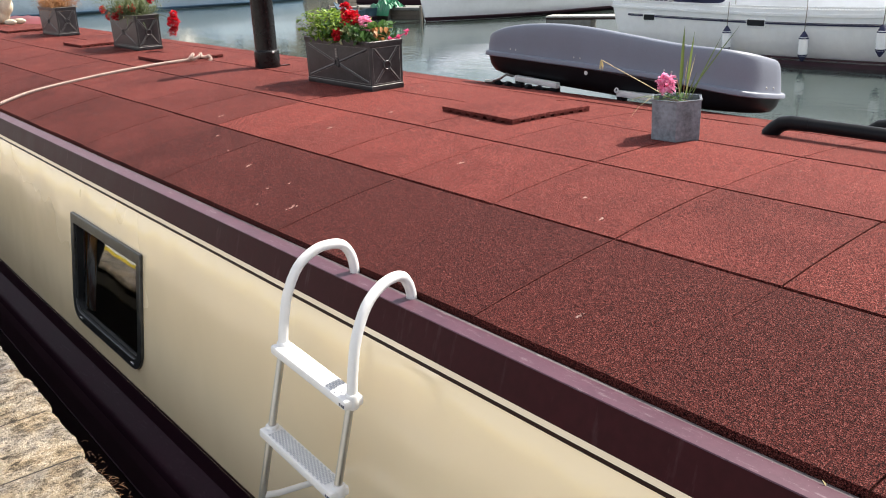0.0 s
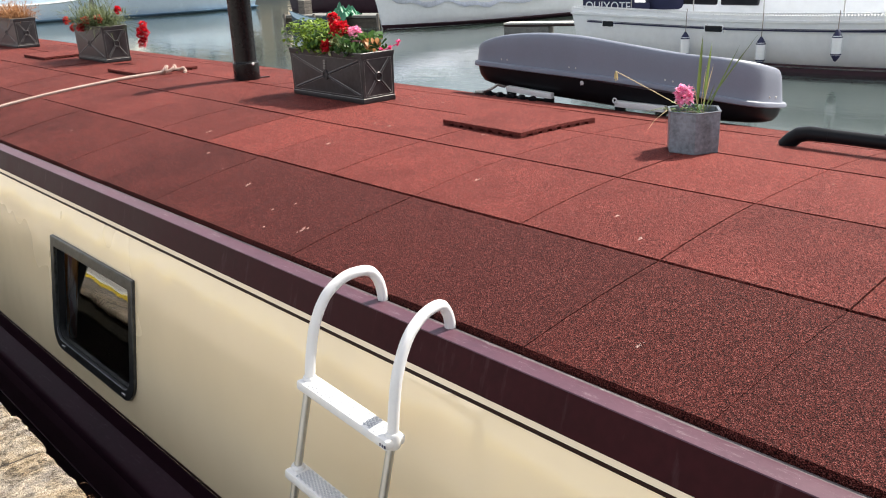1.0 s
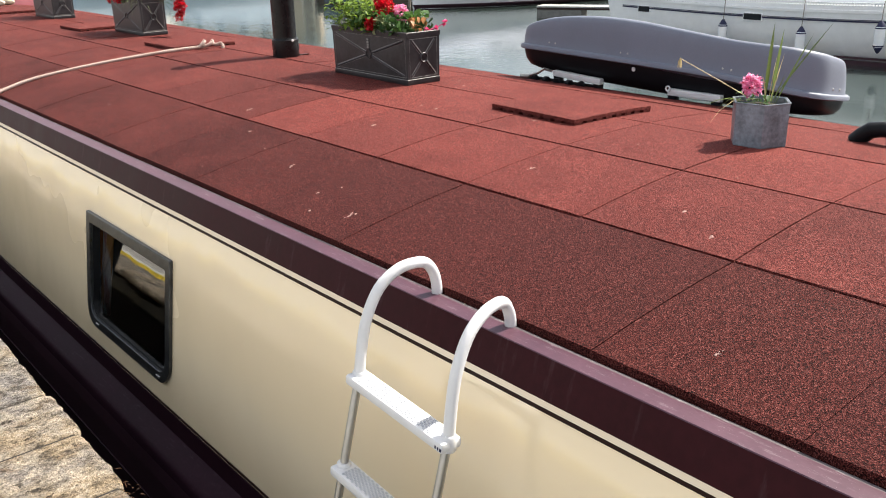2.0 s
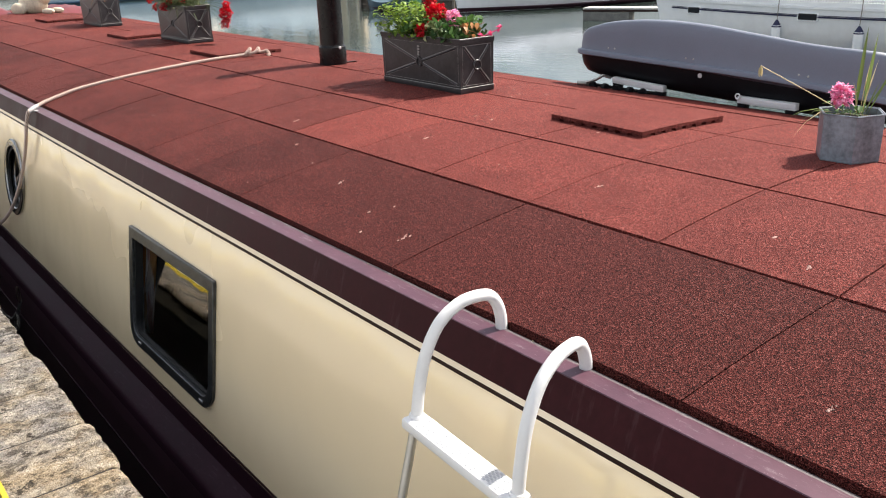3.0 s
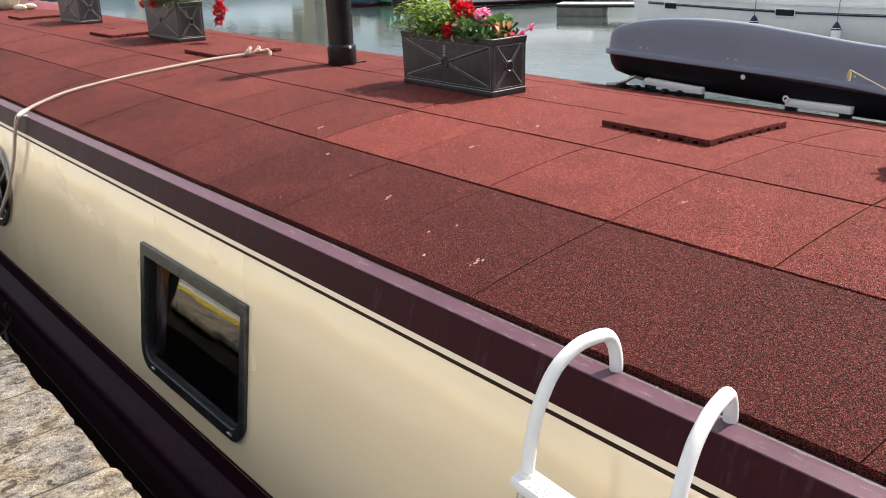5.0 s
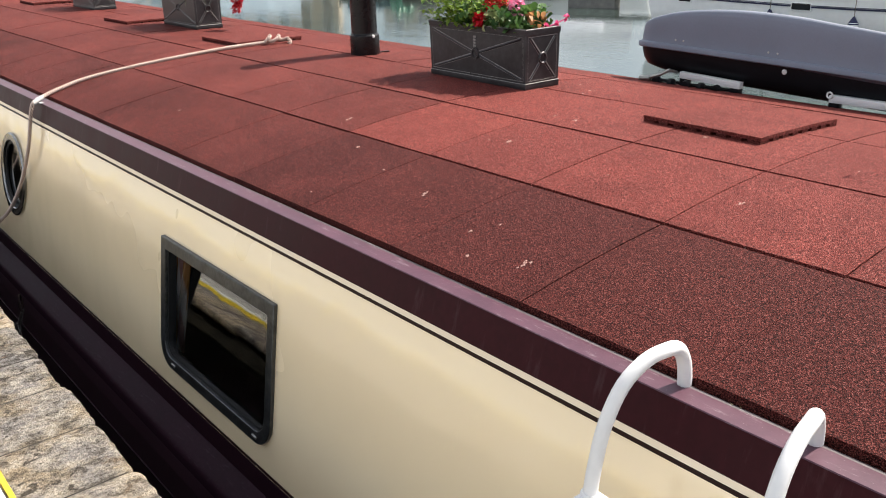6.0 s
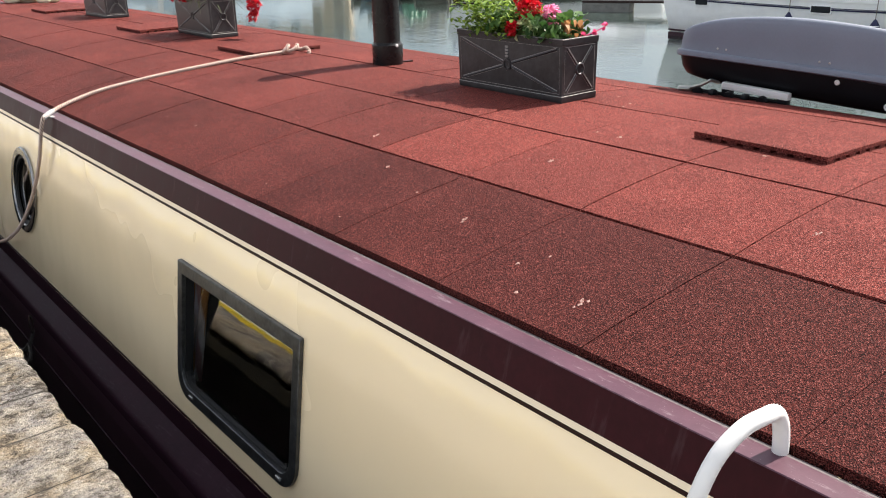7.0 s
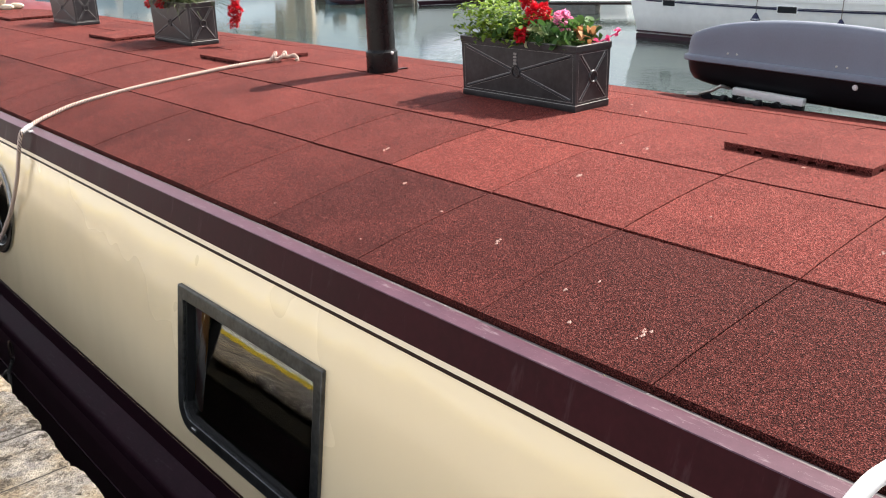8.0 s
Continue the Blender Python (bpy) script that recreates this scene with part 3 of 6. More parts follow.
def boarding_ladder():
    """A hooked ladder that hangs a little askew: its rail nearer the stern sits lower."""
    t = thing("boarding_ladder", label="white hooked boarding ladder with steel rails on the roof edge", category="ladder")
    sides = (
        (Vector((-0.181, -0.411, 1.030)), (-0.447, -0.437), [(-0.183, 1.022), (-0.172, 1.10), (-0.153, 1.182), (-0.116, 1.254), (-0.066, 1.292), (-0.020, 1.301), (0.022, 1.289), (0.048, 1.259), (0.060, 1.224), (0.063, 1.191)]),
        (Vector((-0.1785, -0.758, 1.000)), (-0.738, -0.714), [(-0.180, 0.990), (-0.168, 1.07), (-0.149, 1.152), (-0.110, 1.226), (-0.059, 1.265), (-0.011, 1.276), (0.027, 1.266), (0.049, 1.240), (0.060, 1.213), (0.0625, 1.191)]),
    )
    fall = Vector((-0.065, 0.004, -0.248))          # from one step to the next, along the rails

    def smooth_line(pts, k=4):
        pts = [Vector(p) for p in pts]
        out = []
        for i in range(len(pts) - 1):
            p0, p1, p2, p3 = pts[max(i - 1, 0)], pts[i], pts[i + 1], pts[min(i + 2, len(pts) - 1)]
            for j in range(k):
                u = j / k
                out.append(0.5 * ((2 * p1) + (p2 - p0) * u + (2 * p0 - 5 * p1 + 4 * p2 - p3) * u * u + (3 * p1 - p0 - 3 * p2 + p3) * u ** 3))
        return out + [pts[-1]]

    for base, top_y, line in sides:
        bm = bmesh.new()
        tube(bm, [base + Vector((0, 0, 0.005)), base + fall * 3.25], 0.0112, 14)
        part("rail", bm, STAINLESS, t, "brushed steel rail", smooth=40)
        bm = bmesh.new()
        pts = [(px, base.y + (top_y[0] - base.y) * min(1.0, (px + 0.183) / 0.165) + (top_y[1] - top_y[0]) * max(0.0, (px + 0.015) / 0.078), pz) for px, pz in line]
        tube(bm, smooth_line(pts), 0.0146, 16)
        part("hook", bm, WHITE_PLASTIC, t, "white sleeved hook", smooth=40)
    for k in range(4):
        p, q = sides[0][0] + fall * k, sides[1][0] + fall * k
        along = (p - q).normalized()
        out = Vector((-1, 0, 0.05)).normalized()
        out = (out - along * out.dot(along)).normalized()
        up = along.cross(out)
        if up.z < 0:
            up = -up
        mid = (p + q) / 2
        m = Matrix(((out.x, along.x, up.x, mid.x), (out.y, along.y, up.y, mid.y), (out.z, along.z, up.z, mid.z), (0, 0, 0, 1)))
        half = (p - q).length / 2
        bm = bmesh.new()
        block(bm, (-0.028, -half - 0.016, -0.028), (0.034, half + 0.018, 0.0), 0.007, m)
        step = part("step", bm, WHITE_PLASTIC, t, smooth=40)
        bm = bmesh.new()
        for i in range(30):
            for j in range(5):
                yy, xx = -half + 0.032 + i * (2 * half - 0.064) / 29, -0.018 + j * 0.0095 + (0.0045 if i % 2 else 0.0)
                block(bm, (xx - 0.0028, yy - 0.0036, -0.001), (xx + 0.0028, yy + 0.0036, 0.0014), 0.0, m)
        part("tread", bm, TREAD, step, "pale grey studded tread")
        for at_end, c in ((half, p), (-half, q)):
            bm = bmesh.new()
            lathe(bm, [(0.017, -0.034), (0.0195, -0.030), (0.0195, 0.004), (0.0165, 0.009)], 18)
            bmesh.ops.transform(bm, matrix=m @ Matrix.Translation((0, at_end, 0)), verts=bm.verts)
            part("socket", bm, WHITE_PLASTIC, step, smooth=40)
        for i, w in enumerate((0.006, 0.004, 0.004)):
            bm = bmesh.new()
            y = -half - 0.010 + 0.0085 * i
            block(bm, (0.0335, y - w / 2, -0.020), (0.0350, y + w / 2, -0.012), 0.0, m)
            part("mark", bm, NAVY, step)
    for base, _, _ in sides:
        p = base + fall * 1.85
        bm = bmesh.new()
        tube(bm, [p, (p.x + 0.05, p.y - 0.006, p.z - 0.012), (wall_x(p.z - 0.03) - 0.014, p.y - 0.01, p.z - 0.03)], 0.010, 10)
        part("standoff", bm, WHITE_PLASTIC, t, smooth=40)
    return t


TREAD = varied("pale_grey_tread", (0.44, 0.46, 0.50), 0.5, scale=30.0, depth=0.1)
boarding_ladder()


def planter(at, size=(0.222, 0.648, 0.222), marked=False):
    """A tapered trough with a plinth, a rim and a ringed saltire on each face."""
    w, l, h = size
    t = thing("planter", at, label="dark lead-look trough planter with ringed cross moulding", category="planter", group="planters along the roof")
    taper = 0.004

    def ring4(off, z):
        k = taper * z / h
        return [(-w / 2 - k - off, -l / 2 - k - off, z), (w / 2 + k + off, -l / 2 - k - off, z), (w / 2 + k + off, l / 2 + k + off, z), (-w / 2 - k - off, l / 2 + k + off, z)]

    def shell(levels):
        bm = bmesh.new()
        rings = [[bm.verts.new(p) for p in ring4(o, z)] for o, z in levels]
        for a_, b_ in zip(rings, rings[1:]):
            for j in range(4):
                bm.faces.new((a_[j], a_[(j + 1) % 4], b_[(j + 1) % 4], b_[j]))
        bm.faces.new(rings[0][::-1])
        bm.faces.new(rings[-1])
        return bm

    body = part("body", shell([(-0.0025, 0.0), (-0.0025, h - 0.012), (-0.02, h - 0.012), (-0.028, h - 0.05)]), LEAD, t, smooth=20)
    part("plinth", shell([(-0.001, 0.0), (0.0, 0.004), (0.0, 0.022), (-0.001, 0.027), (-0.004, 0.029)]), LEAD, t, "plinth with a rubbed pale edge", smooth=20)
    for k, (zz, rr) in enumerate(((0.0275, 0.0016), (h - 0.001, 0.0016))):
        bm = bmesh.new()
        ring = ring4(-0.0005, zz)
        for i in range(4):
            tube(bm, [ring[i], ring[(i + 1) % 4]], rr, 5)
        part("worn_edge", bm, LEAD_WORN, t, "pale rubbed edge")
    bm = shell([(-0.004, h - 0.03), (0.0, h - 0.026), (0.001, h - 0.004), (-0.002, h), (-0.016, h), (-0.018, h - 0.012)])
    part("rim", bm, LEAD, t, smooth=20)
    faces = ((Vector((-w / 2, 0, 0)), Vector((0, 1, 0)), Vector((-1, 0, 0)), l), (Vector((w / 2, 0, 0)), Vector((0, 1, 0)), Vector((1, 0, 0)), l), (Vector((0, -l / 2, 0)), Vector((1, 0, 0)), Vector((0, -1, 0)), w), (Vector((0, l / 2, 0)), Vector((1, 0, 0)), Vector((0, 1, 0)), w))
    zc = h * 0.505
    for c, u, out, span in faces:
        def at_(s_, z, o=0.0):
            return c + u * s_ + out * (taper * z / h + o - 0.004) + Vector((0, 0, z))

        hw, z0, z1, r = span / 2 - 0.03, 0.045, h - 0.042, 0.022
        for su in (-1, 1):
            for e0 in (z0, z1):
                bm = bmesh.new()
                d = Vector((su * hw, e0 - zc))
                k = r * 0.95 / d.length
                a_, b_ = at_(d.x * k, zc + d.y * k, -0.0015), at_(d.x, e0, -0.0015)
                tube(bm, [a_, b_], 0.0062, 6)
                part("rib", bm, LEAD, body)
                across = (u * -d.y + Vector((0, 0, d.x))) / d.length
                across *= 1 if across.z > 0 else -1
                for side, thick in ((0.0062, 0.0021), (-0.0062, 0.0013)):
                    bm = bmesh.new()
                    lift = across * side + out * 0.002
                    tube(bm, [a_ + lift, b_ + lift], thick, 5)
                    part("rib_edge", bm, LEAD_WORN, body, "rubbed pale edge")
        bm = bmesh.new()
        tube(bm, [at_(r * math.cos(q), zc + r * math.sin(q), 0.001) for q in [2 * math.pi * i / 20 for i in range(20)]], 0.006, 6, closed=True)
        part("ring", bm, LEAD, body, "raised ring", smooth=60)
        bm = bmesh.new()
        tube(bm, [at_(0.011 * math.cos(q), zc + 0.011 * math.sin(q), 0.0) for q in [2 * math.pi * i / 14 for i in range(14)]], 0.003, 5, closed=True)
        part("boss", bm, LEAD, body, smooth=60)
        bm = bmesh.new()
        frame_pts = [at_(-span / 2 + 0.016, 0.038), at_(span / 2 - 0.016, 0.038), at_(span / 2 - 0.016, h - 0.034), at_(-span / 2 + 0.016, h - 0.034)]
        for i in range(4):
            tube(bm, [frame_pts[i], frame_pts[(i + 1) % 4]], 0.0019, 5)
        part("panel_bead", bm, LEAD_WORN, body)
    if marked:
        for k in range(4):
            bm = bmesh.new()
            zz = h * 0.62 + 0.0135 * k
            block(bm, (-w / 2 - 0.0045, -0.008, zz), (-w / 2 + 0.002, 0.009, zz + 0.009))
            part("printed_mark", bm, LEAD_WORN, body, "small unreadable grey mark")
    part("soil", block(bmesh.new(), (-w / 2 + 0.022, -l / 2 + 0.022, h - 0.09), (w / 2 - 0.022, l / 2 - 0.022, h - 0.028)), SOIL, t)
    return t


PL = [(1.53, 1.733), (1.555, 5.12), (1.592, 7.4)]
planter(on_roof(*PL[0], -0.001), (0.21, 0.66, 0.262), True)
first = planter(on_roof(*PL[1], -0.001), (0.205, 0.585, 0.285))
copy_thing(first, pose(*on_roof(*PL[2], -0.001)))


# ---- plants ----
def leaf(bm, base, way, length, width, bend=0.3, fold=0.25):
    """A small pointed leaf that droops along its length."""
    way = Vector(way).normalized()
    side = way.cross(Vector((0, 0, 1)))
    side = side.normalized() if side.length > 0.05 else Vector((1, 0, 0))
    up = side.cross(way)
    base = Vector(base)
    pts = []
    for u, w in ((0.0, 0.12), (0.35, 1.0), (0.7, 0.75), (1.0, 0.0)):
        c = base + way * length * u - Vector((0, 0, 1)) * bend * length * u * u
        pts.append((c, w * width / 2))
    prev = None
    for c, w in pts:
        if w > 0:
            cur = [bm.verts.new(c - side * w + up * fold * w), bm.verts.new(c), bm.verts.new(c + side * w + up * fold * w)]
        else:
            cur = [bm.verts.new(c)]
        if prev:
            if len(cur) == 3:
                bm.faces.new((prev[0], prev[1], cur[1], cur[0]))
                bm.faces.new((prev[1], prev[2], cur[2], cur[1]))
            else:
                bm.faces.new((prev[0], prev[1], cur[0]))
                bm.faces.new((prev[1], prev[2], cur[0]))
        prev = cur


def round_leaf(bm, c, normal, r, rnd):
    """A scalloped round leaf, slightly cupped."""
    n = Vector(normal).normalized()
    u = n.orthogonal().normalized()
    w = n.cross(u)
    mid = bm.verts.new(Vector(c) - n * r * 0.18)
    k = 9
    rim = []
    for i in range(k):
        a_ = 2 * math.pi * i / k
        q = r * (0.86 + 0.2 * ((i % 2) == 0)) * rnd.uniform(0.9, 1.08)
        rim.append(bm.verts.new(Vector(c) + u * q * math.cos(a_) + w * q * math.sin(a_) + n * rnd.uniform(-0.1, 0.12) * r))
    for i in range(k):
        if i != 4:
            bm.faces.new((mid, rim[i], rim[(i + 1) % k]))


def flower_head(bm, c, r, n, rnd, petal=0.017):
    c = Vector(c)
    for _ in range(n):
        d = Vector((rnd.gauss(0, 1), rnd.gauss(0, 1), rnd.gauss(0.25, 1)))
        d.normalize()
        p = c + d * r * rnd.uniform(0.55, 1.0)
        for k in range(3):
            t_ = (d + 0.7 * Vector((rnd.gauss(0, 1), rnd.gauss(0, 1), rnd.gauss(0, 1)))).normalized()
            leaf(bm, p, t_, petal * rnd.uniform(0.8, 1.3), petal * rnd.uniform(0.8, 1.2), 0.1, 0.3)


def rand_dir(rnd, up=0.6, spread=1.0):
    return Vector((rnd.gauss(0, spread), rnd.gauss(0, spread), rnd.gauss(up, 0.5))).normalized()


def geraniums():
    """Mixed bedding in the nearest planter: green and red geraniums, a pink head and dry leaves."""
    rnd = random.Random(11)
    x0, y0 = PL[0]
    z = roof_z(x0) + 0.24
    g = thing("geranium_plant", (0, 0, 0), label="bushy green geranium with bright red flower heads in a planter", category="plant")
    bm = bmesh.new()
    for _ in range(1350):
        u, w = rnd.uniform(-0.115, 0.12), rnd.uniform(-0.06, 0.36)
        hgt = (0.165 if w > 0.08 else 0.12) * (1 - 0.35 * (abs(u) / 0.14) ** 2)
        p = Vector((x0 + u * 1.15, y0 + w, z + rnd.uniform(0.0, 1.0) * hgt))
        d = rand_dir(rnd, 0.7)
        leaf(bm, p, d, rnd.uniform(0.024, 0.050), rnd.uniform(0.014, 0.025), 0.4)
    part("foliage", bm, LEAF, g, "small bright green leaves", smooth=60)
    bm = bmesh.new()
    for _ in range(420):
        u, w = rnd.uniform(-0.12, 0.13), rnd.uniform(-0.25, 0.12)
        p = Vector((x0 + u, y0 + w * 1.05 - 0.02, z + rnd.uniform(0.005, 0.10)))
        round_leaf(bm, p, rand_dir(rnd, 1.1, 0.8), rnd.uniform(0.014, 0.025), rnd)
    part("foliage", bm, LEAF_DARK, g, "round dark green leaves", smooth=60)
    bm = bmesh.new()
    for _ in range(60):
        p = Vector((x0 - 0.09 + rnd.uniform(-0.025, 0.03), y0 - 0.11 + rnd.uniform(-0.05, 0.05), z + rnd.uniform(0.005, 0.085)))
        round_leaf(bm, p, rand_dir(rnd, 1.0, 0.8), rnd.uniform(0.010, 0.018), rnd)
    part("foliage", bm, LEAF_PALE, g, "small pale variegated leaves", smooth=60)
    for c, r, n in (((x0 - 0.03, y0 - 0.06, z + 0.12), 0.050, 140), ((x0 - 0.01, y0 + 0.02, z + 0.180), 0.030, 60), ((x0 - 0.12, y0 - 0.05, z + 0.050), 0.024, 46)):
        bm = bmesh.new()
        flower_head(bm, c, r, n, rnd)
        tube(bm, [(x0 + (c[0] - x0) * 0.5, c[1], z - 0.02), (c[0], c[1], c[2] - r * 0.3)], 0.002, 5)
        part("flower_head", bm, RED, g, "dense scarlet flower head")
    bm = bmesh.new()
    flower_head(bm, (x0 - 0.03, y0 - 0.19, z + 0.105), 0.036, 70, rnd, 0.018)
    part("flower_head", bm, PINK, g, "pale pink flower head")
    bm = bmesh.new()
    for _ in range(17):
        p = Vector((x0 + rnd.uniform(-0.04, 0.08), y0 - 0.285 + rnd.uniform(-0.02, 0.03), z + rnd.uniform(0.01, 0.065)))
        leaf(bm, p, rand_dir(rnd, 1.5, 0.5), rnd.uniform(0.045, 0.085), rnd.uniform(0.02, 0.032), 0.5)
    part("dry_leaf", bm, LEAF_ORANGE, g, "curled orange-brown dry leaves", smooth=60)
    bm = bmesh.new()
    stem = [Vector((x0 + 0.05, y0 - 0.30, z + 0.015)), Vector((x0 + 0.09, y0 - 0.32, z + 0.03)), Vector((x0 + 0.145, y0 - 0.335, z + 0.05))]
    tube(bm, stem, 0.003, 5)
    for c, r in ((stem[0], 0.012), (stem[1], 0.007), (stem[2], 0.012)):
        flower_head(bm, c, r, 8, rnd, 0.013)
    tagged(part("trailing_flower", bm, MAGENTA, g, "small magenta flowers on a stem that leans over the rim"), kind="stuff")


geraniums()


def tufted(x0, y0, seed, mat, count, height, spread, lab, cat="plant"):
    """A spiky tuft of narrow leaves that spills over its planter."""
    rnd = random.Random(seed)
    z = roof_z(x0) + 0.25
    g = thing("tufted_plant", (0, 0, 0), label=lab, category=cat)
    bm = bmesh.new()
    for _ in range(count):
        p = Vector((x0 + rnd.uniform(-0.09, 0.09), y0 + rnd.uniform(-0.235, 0.235), z + rnd.uniform(-0.01, 0.03)))
        d = Vector((rnd.gauss(0, 0.75), rnd.gauss(0, 0.75) * spread, rnd.uniform(0.45, 1.3))).normalized()
        L = height * rnd.uniform(0.5, 1.15)
        leaf(bm, p, d, L, rnd.uniform(0.004, 0.008), rnd.uniform(0.1, 0.7))
        for k in range(3):
            q = p + d * L * rnd.uniform(0.3, 0.8)
            leaf(bm, q, (d + 0.6 * Vector((rnd.gauss(0, 1), rnd.gauss(0, 1), rnd.gauss(0, 0.6)))).normalized(), L * 0.3, 0.006, 0.3)
    part("foliage", bm, mat, g, smooth=60)
    return g, rnd


carn, rnd_c = tufted(*PL[1], 21, LEAF_GREY, 620, 0.27, 1.2, "grey-green spiky carnation with red flowers, spilling from a planter")
cx, cy_ = PL[1]
cz_ = roof_z(cx) + 0.265
for dx, dy, dz, r in ((-0.13, 0.06, 0.005, 0.020), (-0.11, -0.02, 0.06, 0.022), (-0.06, -0.16, 0.075, 0.022), (-0.12, 0.38, 0.055, 0.018), (-0.08, 0.37, -0.01, 0.016), (0.15, -0.50, 0.02, 0.018), (0.13, -0.50, -0.025, 0.024), (0.11, -0.52, -0.055, 0.020), (0.15, -0.54, -0.04, 0.020), (0.12, -0.50, -0.125, 0.022), (0.14, -0.51, -0.095, 0.014), (0.05, -0.30, 0.14, 0.018), (0.16, -0.48, -0.01, 0.016)):
    bm = bmesh.new()
    c = (cx + dx, cy_ + dy, cz_ + dz)
    flower_head(bm, c, r * 1.35, 44, rnd_c, 0.016)
    root = (cx + dx * 0.4, cy_ + dy * 0.45, cz_)
    mid = [(root[i] + c[i]) / 2 + (0.03 if i == 2 else 0.0) for i in range(3)]
    flower = part("flower", bm, RED, carn, "small ragged red flower")
    bm = bmesh.new()
    tube(bm, [root, mid, c], 0.0012, 4)
    part("stalk", bm, LEAF_GREY, flower)
tufted(*PL[2], 31, LEAF_DRY, 520, 0.22, 1.0, "withered orange-brown plant in a lead-look planter")


def zinc_pot():
    at = (1.522, -0.482)
    z = roof_z(at[0])
    t = thing("flower_pot", (at[0], at[1], z), label="six-sided weathered zinc pot standing on the roof mats", category="flower pot")
    n, h = 6, 0.151

    def hexa(r, zz):
        return [(r * math.cos(radians(217 + 60 * i)), r * math.sin(radians(217 + 60 * i)), zz) for i in range(n)]

    bm = bmesh.new()
    rings = [[bm.verts.new(p) for p in hexa(r, zz)] for r, zz in ((0.098, -0.004), (0.101, 0.004), (0.103, h - 0.003), (0.102, h), (0.097, h), (0.095, h - 0.04))]
    for a_, b_ in zip(rings, rings[1:]):
        for j in range(n):
            bm.faces.new((a_[j], a_[(j + 1) % n], b_[(j + 1) % n], b_[j]))
    bm.faces.new(rings[0][::-1])
    bm.faces.new(rings[-1])
    part("body", bm, ZINC, t)
    bm = bmesh.new()
    for a_, b_ in zip(hexa(0.104, h), hexa(0.104, h)[1:] + hexa(0.104, h)[:1]):
        tube(bm, [a_, b_], 0.0028, 6)
    part("rim", bm, ZINC, t, "rolled rim, bright where it is worn")
    bm = bmesh.new()
    lathe(bm, [(0.085, h - 0.05), (0.085, h - 0.022), (0.02, h - 0.014)], 12)
    part("soil", bm, SOIL, t)
    rnd = random.Random(8)
    p = thing("pot_plant", (at[0], at[1], z + h - 0.02), label="pink geranium with strap leaves in a zinc pot", category="plant")
    bm = bmesh.new()
    for base, way, L, w, bend in (((0.02, 0.0, 0), (-0.05, -0.06, 1), 0.29, 0.014, 0.0), ((0.03, -0.02, 0), (0.10, -0.02, 1), 0.27, 0.015, 0.02), ((0.035, -0.03, 0), (0.40, -0.26, 1), 0.27, 0.013, 0.0), ((0.03, -0.01, 0), (0.66, -0.5, 1.15), 0.35, 0.013, 0.0), ((0.02, -0.03, 0), (0.12, -0.25, 1), 0.13, 0.016, 0.05), ((0.0, 0.0, 0), (-0.25, 0.1, 0.9), 0.12, 0.006, 0.9), ((-0.04, 0.05, 0.02), (-0.5, 0.75, 0.25), 0.13, 0.008, 0.45), ((-0.04, 0.06, 0.02), (-0.4, 0.7, 0.3), 0.12, 0.006, 1.2)):
        leaf(bm, base, way, L, w, bend, 0.5)
    part("strap_leaf", bm, LEAF_STRAP, p, "tall narrow green leaves", smooth=60)
    bm = bmesh.new()
    for _ in range(46):
        q = Vector((rnd.uniform(-0.06, 0.02), rnd.uniform(-0.03, 0.07), rnd.uniform(0.0, 0.045)))
        leaf(bm, q, rand_dir(rnd, 0.6), rnd.uniform(0.02, 0.035), 0.016, 0.4)
    part("foliage", bm, LEAF_DARK, p, smooth=60)
    bm = bmesh.new()
    flower_head(bm, (-0.045, 0.016, 0.076), 0.031, 120, rnd, 0.0145)
    part("flower_head", bm, PINK, p, "ball of bright pink petals")
    bm = bmesh.new()
    for base, way, L, bend in (((0.01, -0.02, 0), (0.05, -0.05, 1), 0.20, 0.1), ((0.015, -0.02, 0), (0.25, -0.1, 1), 0.17, -0.1), ((0.005, -0.015, 0), (-0.2, 0.05, 1), 0.16, 0.25), ((-0.04, 0.04, 0.02), (-0.55, 0.4, 0.2), 0.13, 0.9)):
        leaf(bm, base, way, L, 0.007, bend, 0.6)
    part("dead_leaf", bm, LEAF_STRAW, p, "pale withered leaves", smooth=60)
    bm = bmesh.new()
    tip = Vector((-0.150, 0.245, 0.160))
    tube(bm, [(-0.02, 0.02, 0.02), (-0.075, 0.12, 0.082), tip], 0.0016, 5)
    for _ in range(6):
        leaf(bm, tip, Vector((rnd.gauss(0, 0.3), rnd.gauss(0, 0.3), rnd.uniform(-1.4, -0.6))).normalized(), 0.030, 0.009, 0.3)
    part("dead_stalk", bm, LEAF_STRAW, p, "dry straw-coloured stalk with a dead head")


zinc_pot()


